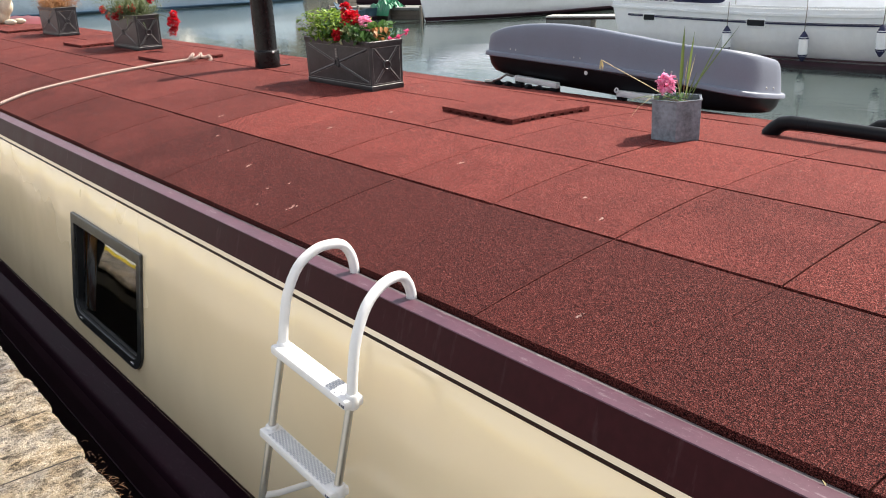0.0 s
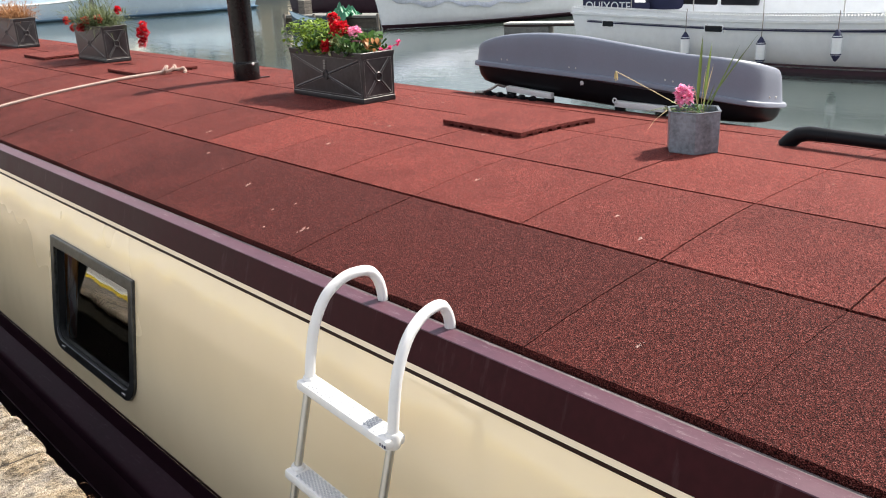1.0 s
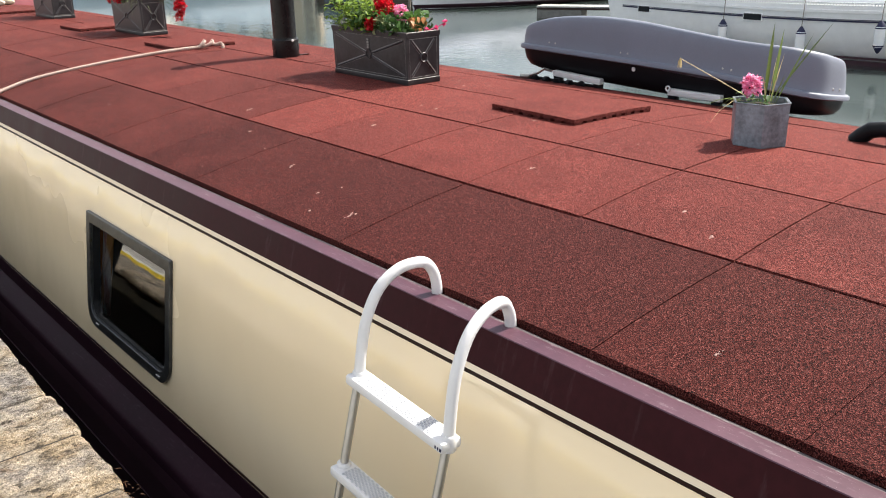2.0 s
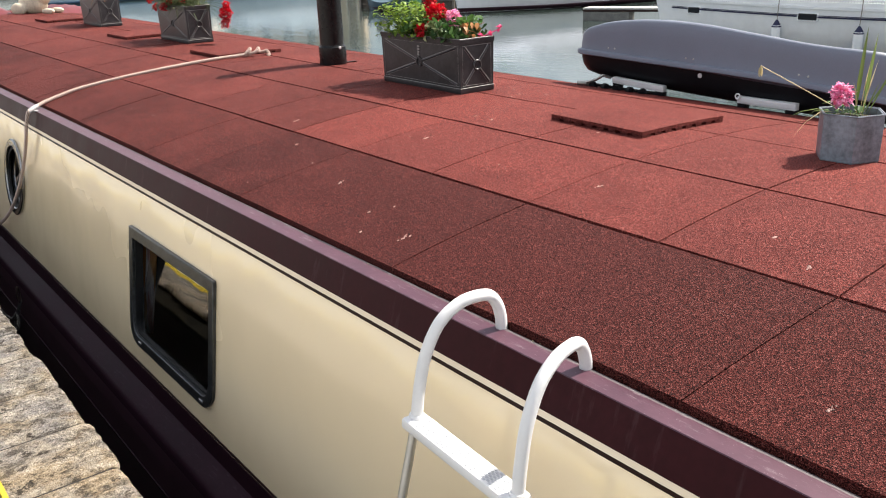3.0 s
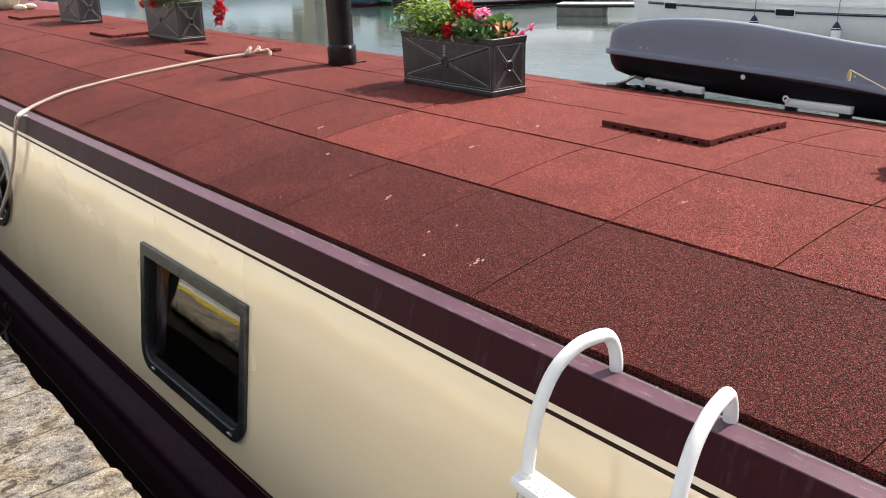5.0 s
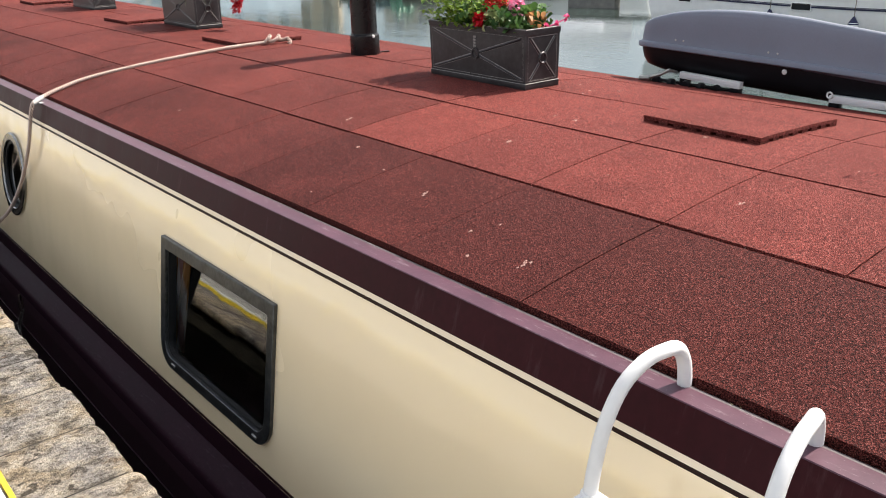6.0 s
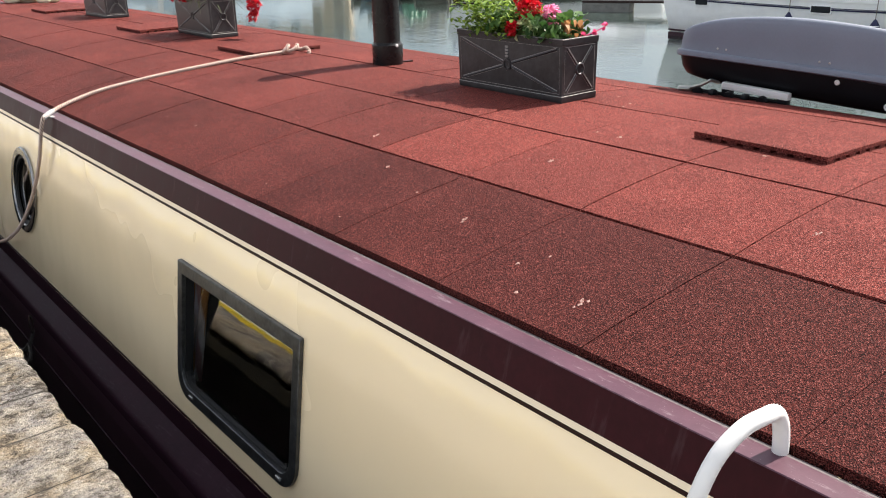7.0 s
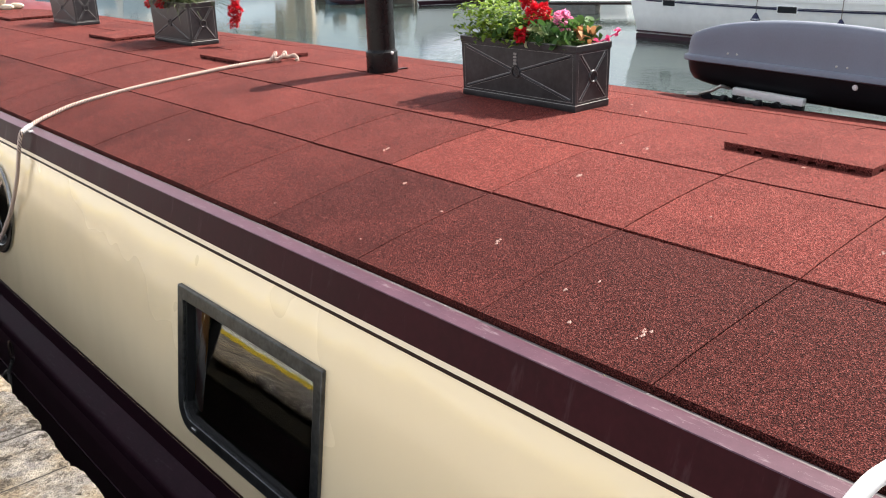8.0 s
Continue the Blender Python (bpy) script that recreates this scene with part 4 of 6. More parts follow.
# ---- loose mats on the roof ----
def loose_mat(x, y, turn, size=(0.465, 0.49)):
    t = thing("loose_mat", (x, y, 0), label="spare red rubber mat lying loose on the matted roof", category="rubber mat", group="loose mats on the roof")
    t.rotation_euler = (0, 0, radians(turn))
    w, l = size
    bm = bmesh.new()
    n = 6
    zs = [roof_z(x + w * i / n) + 0.0115 for i in range(n + 1)]
    up = [[bm.verts.new((w * i / n, yy, zs[i] + 0.0125)) for i in range(n + 1)] for yy in (0, l)]
    lo = [[bm.verts.new((w * i / n, yy, zs[i])) for i in range(n + 1)] for yy in (0, l)]
    for i in range(n):
        bm.faces.new((up[0][i], up[0][i + 1], up[1][i + 1], up[1][i]))
        bm.faces.new((lo[0][i], lo[1][i], lo[1][i + 1], lo[0][i + 1]))
        bm.faces.new((up[0][i], lo[0][i], lo[0][i + 1], up[0][i + 1]))
        bm.faces.new((up[1][i + 1], lo[1][i + 1], lo[1][i], up[1][i]))
    for i in (0, n):
        bm.faces.new((up[0][i], up[1][i], lo[1][i], lo[0][i]))
    part("slab", bm, RUBBER, t).color = (0.08, 0, 0, 1)
    bm = bmesh.new()
    for i in range(8):
        for j in range(8):
            if i in (0, 7) or j in (0, 7):
                xx, yy = w * (i + 0.5) / 8, l * (j + 0.5) / 8
                z = roof_z(x + xx)
                block(bm, (xx - w / 16 + (0.012 if i else 0.0005), yy - l / 16 + (0.012 if j else 0.0005), z - 0.012), (xx + w / 16 - (0.012 if i < 7 else 0.0005), yy + l / 16 - (0.012 if j < 7 else 0.0005), z + 0.012))
    tagged(part("foot", bm, RUBBER, t, "moulded feet with drain gaps between them"), kind="stuff").color = (0.3, 0, 0, 1)


for x, y, turn in ((1.284, 0.168, -2.0), (1.223, 3.745, 0.5), (1.232, 5.61, 1.0), (1.26, 8.2, 0.0)):
    loose_mat(x, y, turn)


# ---- mooring rope ----
def laid_rope(bm, pts, r, pitch=0.050):
    """Three strands wound round a smooth line."""
    pts = [Vector(p) for p in pts]
    dense = []
    for i in range(len(pts) - 1):
        p0, p1, p2, p3 = pts[max(i - 1, 0)], pts[i], pts[i + 1], pts[min(i + 2, len(pts) - 1)]
        n = max(2, int((p2 - p1).length / 0.008))
        for k in range(n):
            u = k / n
            dense.append(0.5 * ((2 * p1) + (p2 - p0) * u + (2 * p0 - 5 * p1 + 4 * p2 - p3) * u * u + (3 * p1 - p0 - 3 * p2 + p3) * u ** 3))
    dense.append(pts[-1])
    for s_ in range(3):
        line, far = [], 0.0
        for i, p in enumerate(dense):
            d = (dense[min(i + 1, len(dense) - 1)] - dense[max(i - 1, 0)]).normalized()
            a_ = d.cross(Vector((0, 0, 1)))
            a_ = a_.normalized() if a_.length > 1e-3 else Vector((1, 0, 0))
            b_ = a_.cross(d)
            if i:
                far += (p - dense[i - 1]).length
            q = 2 * math.pi * (far / pitch + s_ / 3)
            line.append(p + r * 0.68 * (math.cos(q) * a_ + math.sin(q) * b_))
        tube(bm, line, r * 0.37, 6)
    return dense


rope = thing("mooring_rope", label="off-white laid rope running over the roof edge, knotted at its end", category="rope")
bm = bmesh.new()
path = laid_rope(bm, [(1.38, 3.668, 1.374), (1.34, 3.671, 1.373), (1.205, 3.681, 1.369), (1.068, 3.691, 1.362), (0.827, 3.711, 1.343), (0.556, 3.779, 1.308), (0.307, 3.824, 1.269), (0.152, 3.799, 1.238), (0.06, 3.76, 1.219), (0.0, 3.715, 1.203), (-0.035, 3.7, 1.185), (-0.055, 3.72, 1.1), (-0.075, 3.78, 0.95), (-0.105, 3.92, 0.75), (-0.14, 4.13, 0.55), (-0.165, 4.38, 0.4), (-0.19, 4.7, 0.28), (-0.24, 5.1, 0.235), (-0.33, 5.5, 0.33), (-0.55, 6.0, 0.5), (-0.75, 6.25, 0.585)], 0.0112)
part("line", bm, ROPE, rope, smooth=60)
bm = bmesh.new()
# dark core: shade in the grooves of the lay, put into a colour
tube(bm, path[::3], 0.0075, 6)
part("core", bm, ROPE_GROOVE, rope, "dark core, groove shade between the strands put into its colour")
bm = bmesh.new()
kp = [(1.458, 3.719, 1.387), (1.482, 3.71, 1.415), (1.51, 3.739, 1.424), (1.512, 3.765, 1.399), (1.49, 3.751, 1.39), (1.501, 3.702, 1.394), (1.535, 3.687, 1.414), (1.557, 3.712, 1.424), (1.566, 3.739, 1.404), (1.597, 3.729, 1.394), (1.614, 3.702, 1.403), (1.617, 3.678, 1.383), (1.601, 3.666, 1.379)]
laid_rope(bm, [(px - 0.09, py - 0.065, pz - 0.016) for px, py, pz in kp], 0.0125)
part("knot", bm, ROPE, rope, "loose bulky end knot", smooth=60)
bm = bmesh.new()
tube(bm, [(0.03, 3.735, 1.211), (0.0, 3.715, 1.204), (-0.03, 3.702, 1.190)], [0.0135, 0.0145, 0.0135], 10)
block(bm, (-0.004, 3.66, 1.190), (0.018, 3.70, 1.196), 0.002)
part("tape", bm, GREY_TAPE, rope, "white tape wrapped round the rope", smooth=40)

bm = bmesh.new()
ring = thing("mooring_ring", label="iron ring with a knotted thin line on the hull", category="mooring ring")
tube(bm, [(-0.292 + 0.012 * math.cos(q), 3.74 + 0.02 * math.cos(q), 0.075 + 0.05 * math.sin(q)) for q in [2 * math.pi * i / 18 for i in range(18)]], 0.006, 8, closed=True)
part("ring", bm, STEEL_GREY, ring, smooth=60)
bm = bmesh.new()
laid_rope(bm, [(-0.29, 3.74, 0.03), (-0.30, 3.78, -0.03), (-0.31, 3.86, -0.12), (-0.32, 3.92, -0.16), (-0.32, 3.88, -0.20), (-0.32, 3.80, -0.15), (-0.31, 3.83, -0.08), (-0.33, 3.92, -0.14), (-0.36, 4.0, -0.12), (-0.42, 4.15, 0.0), (-0.52, 4.4, 0.25), (-0.61, 4.65, 0.575), (-0.72, 4.75, 0.575)], 0.011, 0.035)
part("line", bm, ROPE_GREY, ring, smooth=60)


# ---- chimney ----
def chimney():
    x, y = 1.602, 2.89
    t = thing("chimney", (x, y, roof_z(x) - 0.012), label="black enamelled stove chimney with a collar on the roof", category="chimney")
    bm = bmesh.new()
    # dark strip laid over the mats, standing in for the shade inside the slit
    block(bm, (-0.15, -0.013, 0.0), (0.16, 0.013, 0.0138))
    part("mat_cut", bm, STRIPE_DARK, t, "dark strip for the shaded slit where the mats are cut round the collar")
    bm = bmesh.new()
    lathe(bm, [(0.082, 0.01), (0.084, 0.02), (0.084, 0.118), (0.080, 0.124), (0.074, 0.126)], 32)
    part("collar", bm, CHIMNEY, t, smooth=30)
    bm = bmesh.new()
    lathe(bm, [(0.0735, 0.10), (0.0735, 0.66), (0.076, 0.665), (0.076, 0.70), (0.0735, 0.705), (0.0735, 0.79), (0.066, 0.79), (0.066, 0.70)], 32)
    part("flue", bm, CHIMNEY, t, smooth=30)
    bm = bmesh.new()
    lathe(bm, [(0.0755, 0.122), (0.0775, 0.126), (0.0755, 0.131)], 32)
    part("sealing_ring", bm, CHIMNEY, t, smooth=30)
    # white disc laid on the collar in place of a glint of light
    bm = bmesh.new()
    lathe(bm, [(0.009, -0.004), (0.009, 0.002), (0.005, 0.004)], 12)
    bmesh.ops.transform(bm, matrix=pose(0.004, -0.0835, 0.116, 90, 0, 0), verts=bm.verts)
    part("collar_glint", bm, WHITE_PLASTIC, t, "small white disc standing in for a glint on the collar", smooth=30)


chimney()


# ---- the roof box ----
def rounded_plan(x0, x1, y0, y1, r_near, r_far, n=10):
    """A plan with its own corner radius at either end."""
    pts = []
    for cx_, cy0, r, a0 in ((x1 - r_near, y0 + r_near, r_near, -90), (x1 - r_far, y1 - r_far, r_far, 0), (x0 + r_far, y1 - r_far, r_far, 90), (x0 + r_near, y0 + r_near, r_near, 180)):
        for i in range(n + 1):
            a_ = radians(a0 + 90 * i / n)
            pts.append((cx_ + r * math.cos(a_), cy0 + r * math.sin(a_)))
    out = []
    for i, p in enumerate(pts):
        q = pts[(i + 1) % len(pts)]
        d = math.dist(p, q)
        k = max(1, int(d / 0.06))
        out += [(p[0] + (q[0] - p[0]) * j / k, p[1] + (q[1] - p[1]) * j / k) for j in range(k)]
    return out


def smooth_curve(stops):
    """A flowing line through (place, height) stops."""
    def f(v):
        v = min(max(v, stops[0][0]), stops[-1][0])
        k = max(i for i in range(len(stops) - 1) if stops[i][0] <= v)
        (a_, p), (b_, q) = stops[k], stops[k + 1]
        s0 = (q - stops[k - 1][1]) / (b_ - stops[k - 1][0]) if k else (q - p) / (b_ - a_)
        s1 = (stops[k + 2][1] - p) / (stops[k + 2][0] - a_) if k + 2 < len(stops) else (q - p) / (b_ - a_)
        h = b_ - a_
        u = (v - a_) / h
        return (2 * u ** 3 - 3 * u * u + 1) * p + (u ** 3 - 2 * u * u + u) * h * s0 + (3 * u * u - 2 * u ** 3) * q + (u ** 3 - u * u) * h * s1
    return f


BX0, BX1, BY0, BY1 = 2.335, 2.835, -0.245, 1.565
top_z = smooth_curve([(-0.245, 1.590), (0.12, 1.600), (0.45, 1.630), (0.75, 1.654), (1.05, 1.656), (1.35, 1.628), (1.57, 1.564)])
low_z = smooth_curve([(-0.245, 1.285), (0.1, 1.283), (0.9, 1.305), (1.3, 1.322), (1.57, 1.352)])
seam = smooth_curve([(-0.245, 1.364), (0.02, 1.390), (0.3, 1.411), (0.714, 1.425), (1.57, 1.447)])


def loft_plan(levels, caps):
    """Levels of (inset, height at y); closes the ends with caps of smaller rings."""
    bm = bmesh.new()
    plan = rounded_plan(BX0, BX1, BY0, BY1, 0.19, 0.12)
    cxm, cym = (BX0 + BX1) / 2, (BY0 + BY1) / 2
    rings = []
    for inset, hz in levels:
        ring_ = []
        for x, y in plan:
            sx = 1 - inset / ((BX1 - BX0) / 2)
            sy = 1 - inset * (0.5 if y > cym else 0.85) / ((BY1 - BY0) / 2)
            X, Y = cxm + (x - cxm) * sx, cym + (y - cym) * sy
            crown = min(1.0, max(0.0, (hz(y) - seam(y)) / 0.2)) * min(1.0, max(0.0, (1.1 - Y) / 0.6))
            ring_.append(bm.verts.new((X, Y, hz(y) - (0.15 + 0.11 * crown) * (X - BX0))))
        rings.append(ring_)
    n = len(plan)
    for a_, b_ in zip(rings, rings[1:]):
        for j in range(n):
            bm.faces.new((a_[j], a_[(j + 1) % n], b_[(j + 1) % n], b_[j]))
    if caps[0]:
        bm.faces.new(rings[0][::-1])
    if caps[1]:
        bm.faces.new(rings[-1])
    return bm


def between(f):
    return lambda y: seam(y) + 0.03 + (top_z(y) - seam(y) - 0.03) * f


def under(f):
    return lambda y: seam(y) + 0.006 + (low_z(y) - seam(y) - 0.006) * f


box = thing("roof_box", label="grey roof box with a black base on the boat roof", category="roof box")
part("lid", loft_plan([(0.0, seam), (-0.009, lambda y: seam(y) + 0.004), (-0.009, lambda y: seam(y) + 0.022), (-0.004, lambda y: seam(y) + 0.028), (0.009, lambda y: seam(y) + 0.031), (0.012, between(0.06)), (0.015, between(0.35)), (0.019, between(0.62)), (0.023, between(0.80)), (0.028, between(0.90)), (0.036, between(0.955)), (0.048, between(0.982)), (0.068, between(0.995)), (0.12, between(1.002)), (0.20, between(1.004)), (0.24, between(1.004))], (True, True)), GREY_BOX, box, "grey domed lid with a turned lip", smooth=50)
part("base", loft_plan([(0.014, lambda y: seam(y) + 0.01), (0.016, under(0.2)), (0.026, under(0.55)), (0.05, under(0.85)), (0.09, under(0.97)), (0.14, under(1.0))], (True, True)), BLACK_BOX, box, "glossy black moulded base", smooth=35)
for y in (1.30, 1.255, 0.80, 0.755, 0.20, 0.155):
    bm = bmesh.new()
    lathe(bm, [(0.0062, -0.003), (0.0062, 0.003), (0.003, 0.006)], 10)
    bmesh.ops.transform(bm, matrix=pose(BX0 + 0.0165, y, seam(y) + 0.05, 0, -90, 0), verts=bm.verts)
    part("rivet", bm, STAINLESS, box, "pale rivet head", smooth=40)
for x in (2.56, 2.62):
    bm = bmesh.new()
    lathe(bm, [(0.0062, -0.003), (0.0062, 0.003), (0.003, 0.006)], 10)
    bmesh.ops.transform(bm, matrix=pose(x, BY0 + 0.014, seam(BY0) + 0.05 - 0.15 * (x - BX0), 90, 0, 0), verts=bm.verts)
    part("rivet", bm, STAINLESS, box, "pale rivet head", smooth=40)
bm = bmesh.new()
lathe(bm, [(0.011, -0.006), (0.012, 0.004), (0.008, 0.008), (0.004, 0.008)], 16)
bmesh.ops.transform(bm, matrix=pose(BX0 + 0.018, 0.714, 1.401, 0, -90, 0), verts=bm.verts)
part("lock", bm, WHITE_PLASTIC, box, "bright round lock", smooth=40)

for n_, (y0, y1, rise) in enumerate(((1.256, 0.92, 0.014), (0.49, 0.193, 0.0))):
    bar = thing("roof_bar", label="pale roof bar with black clamps under a roof box", category="roof bar", group="bars under the roof box")
    x = 2.352
    bm = bmesh.new()
    block(bm, (x - 0.016, y1, 1.298), (x + 0.016, y0, 1.330), 0.003)
    for v in bm.verts:
        v.co.z += rise * (v.co.y - y1) / (y0 - y1)
    part("rail", bm, WHITE_PLASTIC, bar, "white enamelled flat rail", smooth=40)
    if n_:
        bm = bmesh.new()
        tube(bm, [(x - 0.018, y0 - 0.004 + 0.012 * math.cos(q), 1.330 + 0.012 * math.sin(q)) for q in [2 * math.pi * i / 14 for i in range(14)]], 0.004, 6, closed=True)
        part("eye", bm, WHITE_PLASTIC, bar, "small ring at the end of the rail", smooth=40)
    for y in (y0 - 0.02, y1 + 0.03):
        bm = bmesh.new()
        block(bm, (x - 0.012, y - 0.022, roof_z(x) - 0.006), (x + 0.03, y + 0.022, 1.304 + rise * (y - y1) / (y0 - y1)), 0.006)
        part("foot", bm, BLACK_BOX, bar, smooth=40)
    if n_ == 0:
        for i in range(5):
            y = 1.02 + 0.085 * i
            bm = bmesh.new()
            lathe(bm, [(0.012, -0.014), (0.024, -0.01), (0.024, 0.01), (0.012, 0.014)], 12)
            bmesh.ops.transform(bm, matrix=pose(x - 0.05, y, roof_z(x) + 0.012, 90 * (i % 2), 80, 0), verts=bm.verts)
            part("clamp_knob", bm, BLACK_BOX, bar, smooth=40)
        bm = bmesh.new()
        tube(bm, [(x - 0.05, 1.42, 1.30), (x - 0.05, 1.34, 1.325), (x - 0.04, 1.30, 1.35), (x, 1.28, 1.335)], 0.008, 8)
        tube(bm, [(x - 0.06, 1.46, 1.296), (x - 0.05, 1.40, 1.30)], 0.014, 8)
        part("claw", bm, STAINLESS, bar, "bright steel clamp claw", smooth=40)
        bm = bmesh.new()
        tube(bm, [(x + 0.01, 1.50, 1.285), (x + 0.02, 1.40, 1.283), (x + 0.01, 1.2, 1.282), (x + 0.01, 0.94, 1.284)], 0.008, 8)
        part("strap", bm, BLACK_BOX, bar, "black webbing", smooth=40)

# ---- black poles ----
for x, y0 in ((1.845, -0.70), (2.16, -0.93)):
    pole = thing("boat_pole", label="black handled pole lying along the matted roof", category="pole", group="poles on the roof")
    z = roof_z(x)
    bm = bmesh.new()
    pts = [(x, y0 + 0.02, z - 0.004), (x, y0 - 0.005, z + 0.022), (x, y0 - 0.035, z + 0.045), (x, y0 - 0.075, z + 0.054), (x, y0 - 0.15, z + 0.054)]
    tube(bm, pts, [0.030, 0.031, 0.030, 0.028, 0.0265], 16)
    part("handle", bm, BLACK_BOX, pole, "rounded grip", smooth=50)
    bm = bmesh.new()
    tube(bm, [(x, y0 - 0.148, z + 0.054), (x, y0 - 1.6, z + 0.05), (x, y0 - 3.4, z + 0.05)], 0.0255, 16)
    part("shaft", bm, BLACK_BOX, pole, smooth=50)
    for y in (y0 - 1.0, y0 - 2.6):
        bm = bmesh.new()
        block(bm, (x - 0.03, y - 0.02, z - 0.004), (x + 0.03, y + 0.02, z + 0.03), 0.004)
        part("rest", bm, ALU, pole)

# ---- droppings and crumbs on the mats ----
DROP = varied("chalky_white_dropping", (0.33, 0.205, 0.18), 0.9, scale=60.0, depth=0.3)
dr = random.Random(17)
bm = bmesh.new()


def splat(x, y, r):
    n = 7
    c = bm.verts.new((x, y, roof_z(x) + 0.0028))
    a0 = dr.uniform(0, 6)
    rim = []
    for i in range(n):
        q = r * dr.uniform(0.35, 1.15)
        xx, yy = x + q * math.cos(a0 + 6.283 * i / n), y + q * 0.8 * math.sin(a0 + 6.283 * i / n)
        rim.append(bm.verts.new((xx, yy, roof_z(xx) + 0.0006)))
    for i in range(n):
        bm.faces.new((c, rim[i], rim[(i + 1) % n]))


def smear(x, y, r):
    """A dropping run out into several flecks."""
    way = dr.uniform(-0.5, 0.5)
    for _ in range(8):
        u, w = dr.gauss(0, 0.5), dr.gauss(0, 0.22)
        splat(x + r * (u * math.cos(way) - w * math.sin(way)), y - r * (u * math.sin(way) + w * math.cos(way)), r * dr.uniform(0.16, 0.42))


for x, y, r in ((0.203, 0.156, 0.021), (0.333, 0.743, 0.018), (0.645, -0.876, 0.016), (0.775, -0.088, 0.016), (0.206, -1.188, 0.017), (0.808, 0.855, 0.024), (0.657, 1.64, 0.022), (1.149, 0.962, 0.013), (1.148, 0.854, 0.014), (0.468, 1.312, 0.016)):
    smear(x, y, r)
for x, y, r in ((1.627, 1.208, 0.011), (1.72, 1.12, 0.010), (0.748, -0.721, 0.009), (0.15, 0.325, 0.007), (0.325, 2.58, 0.008), (1.252, 0.357, 0.010), (1.719, 1.347, 0.008), (0.314, 0.374, 0.007), (0.387, 1.035, 0.007), (0.246, 0.421, 0.009), (1.55, 1.18, 0.008)):
    splat(x, y, r)
for _ in range(110):
    splat(dr.uniform(0.15, 2.2), dr.uniform(-2.5, 8), dr.choice((0.002, 0.0025, 0.003, 0.0045)))
tagged(part("bird_droppings", bm, DROP), "scattered chalky bird droppings on the roof mats", "droppings", kind="stuff")
bm = bmesh.new()
for _ in range(18):
    y = dr.uniform(-2.5, 4)
    x = 0.064 + dr.uniform(-0.006, 0.004)
    leaf(bm, (x, y, 1.188), rand_dir(dr, 0.4), dr.uniform(0.008, 0.022), 0.004, 0.3)
tagged(part("moss", bm, LEAF_STRAW), "dry moss and stalks along the roof gutter", "moss", kind="stuff")
bm = bmesh.new()
for _ in range(260):
    y = 0.02 + 0.4 * abs(dr.gauss(0, 0.55))
    p = Vector((-0.60 + dr.uniform(-0.03, 0.05), y, 0.34 + dr.uniform(0, 0.14)))
    leaf(bm, p, (dr.uniform(0.1, 1.0), dr.gauss(0, 0.6), dr.uniform(-0.2, 1.0)), dr.uniform(0.012, 0.038), 0.004, 0.5)
tagged(part("weeds", bm, LEAF_DRY), "dry weeds growing from the quay wall", "weeds", kind="stuff")


# ---- moored craft across the water ----
def hull_mesh(length, beam, free, draft=0.35, stem=0.5, sheer=0.12, n=28, transom=0.75):
    """A round-bilged hull from stern (y=0) to stem (y=length); z=0 is the waterline."""
    sect = [(-draft, 0.15), (-draft * 0.6, 0.6), (0.0, 0.86), (free * 0.45, 0.96), (free * 0.86, 1.0), (free, 1.0)]
    bm = bmesh.new()
    rows = []
    for i in range(n + 1):
        u = i / n
        half = beam / 2 * (transom + (1 - transom) * min(1, u / 0.4)) if u < 0.4 else beam / 2 * max(0.02, 1 - ((u - 0.4) / 0.6) ** 2.2)
        row = []
        for z, k in sect:
            zz = z + (sheer * (2 * u - 0.8) ** 2 if z > 0 else 0) * (max(z, 0) / free)
            yy = length * u - (1 - max(z, 0) / free) * stem * max(0, (u - 0.6) / 0.4) + (0.25 * (1 - max(z, 0) / free) if u == 0 else 0)
            row.append((half * (k ** (1 + 1.2 * u)), yy, zz))
        rows.append(row)
    ring_ = [[bm.verts.new((s_ * x, y, z)) for s_ in (-1,) for x, y, z in row][::-1] + [bm.verts.new((x, y, z)) for x, y, z in row] for row in rows]
    for a_, b_ in zip(ring_, ring_[1:]):
        for j in range(len(a_) - 1):
            bm.faces.new((a_[j], a_[j + 1], b_[j + 1], b_[j]))
        bm.faces.new((a_[-1], a_[0], b_[0], b_[-1]))
    bm.faces.new(ring_[0][::-1])
    bm.faces.new(ring_[-1])
    return bm


def fender(parent_at, z_top, drop):
    t = thing("fender", parent_at, label="white cylindrical fender with navy ends hanging on a line", category="fender", group="fenders along the yacht")
    bm = bmesh.new()
    lathe(bm, [(0.03, 0.0), (0.10, -0.06), (0.105, -0.09), (0.105, -0.43), (0.10, -0.46)], 16)
    part("body", bm, YACHT, t, smooth=40)
    for lv in ([(0.012, 0.07), (0.03, 0.055), (0.106, -0.075), (0.108, -0.095)], [(0.108, -0.425), (0.106, -0.445), (0.03, -0.575), (0.012, -0.59)]):
        bm = bmesh.new()
        lathe(bm, lv, 16)
        part("end_cap", bm, NAVY, t, "navy blue end", smooth=40)
    bm = bmesh.new()
    tube(bm, [(0, 0, 0.05), (0.03, 0, drop)], 0.009, 5)
    part("line", bm, TIMBER, t)
    return t


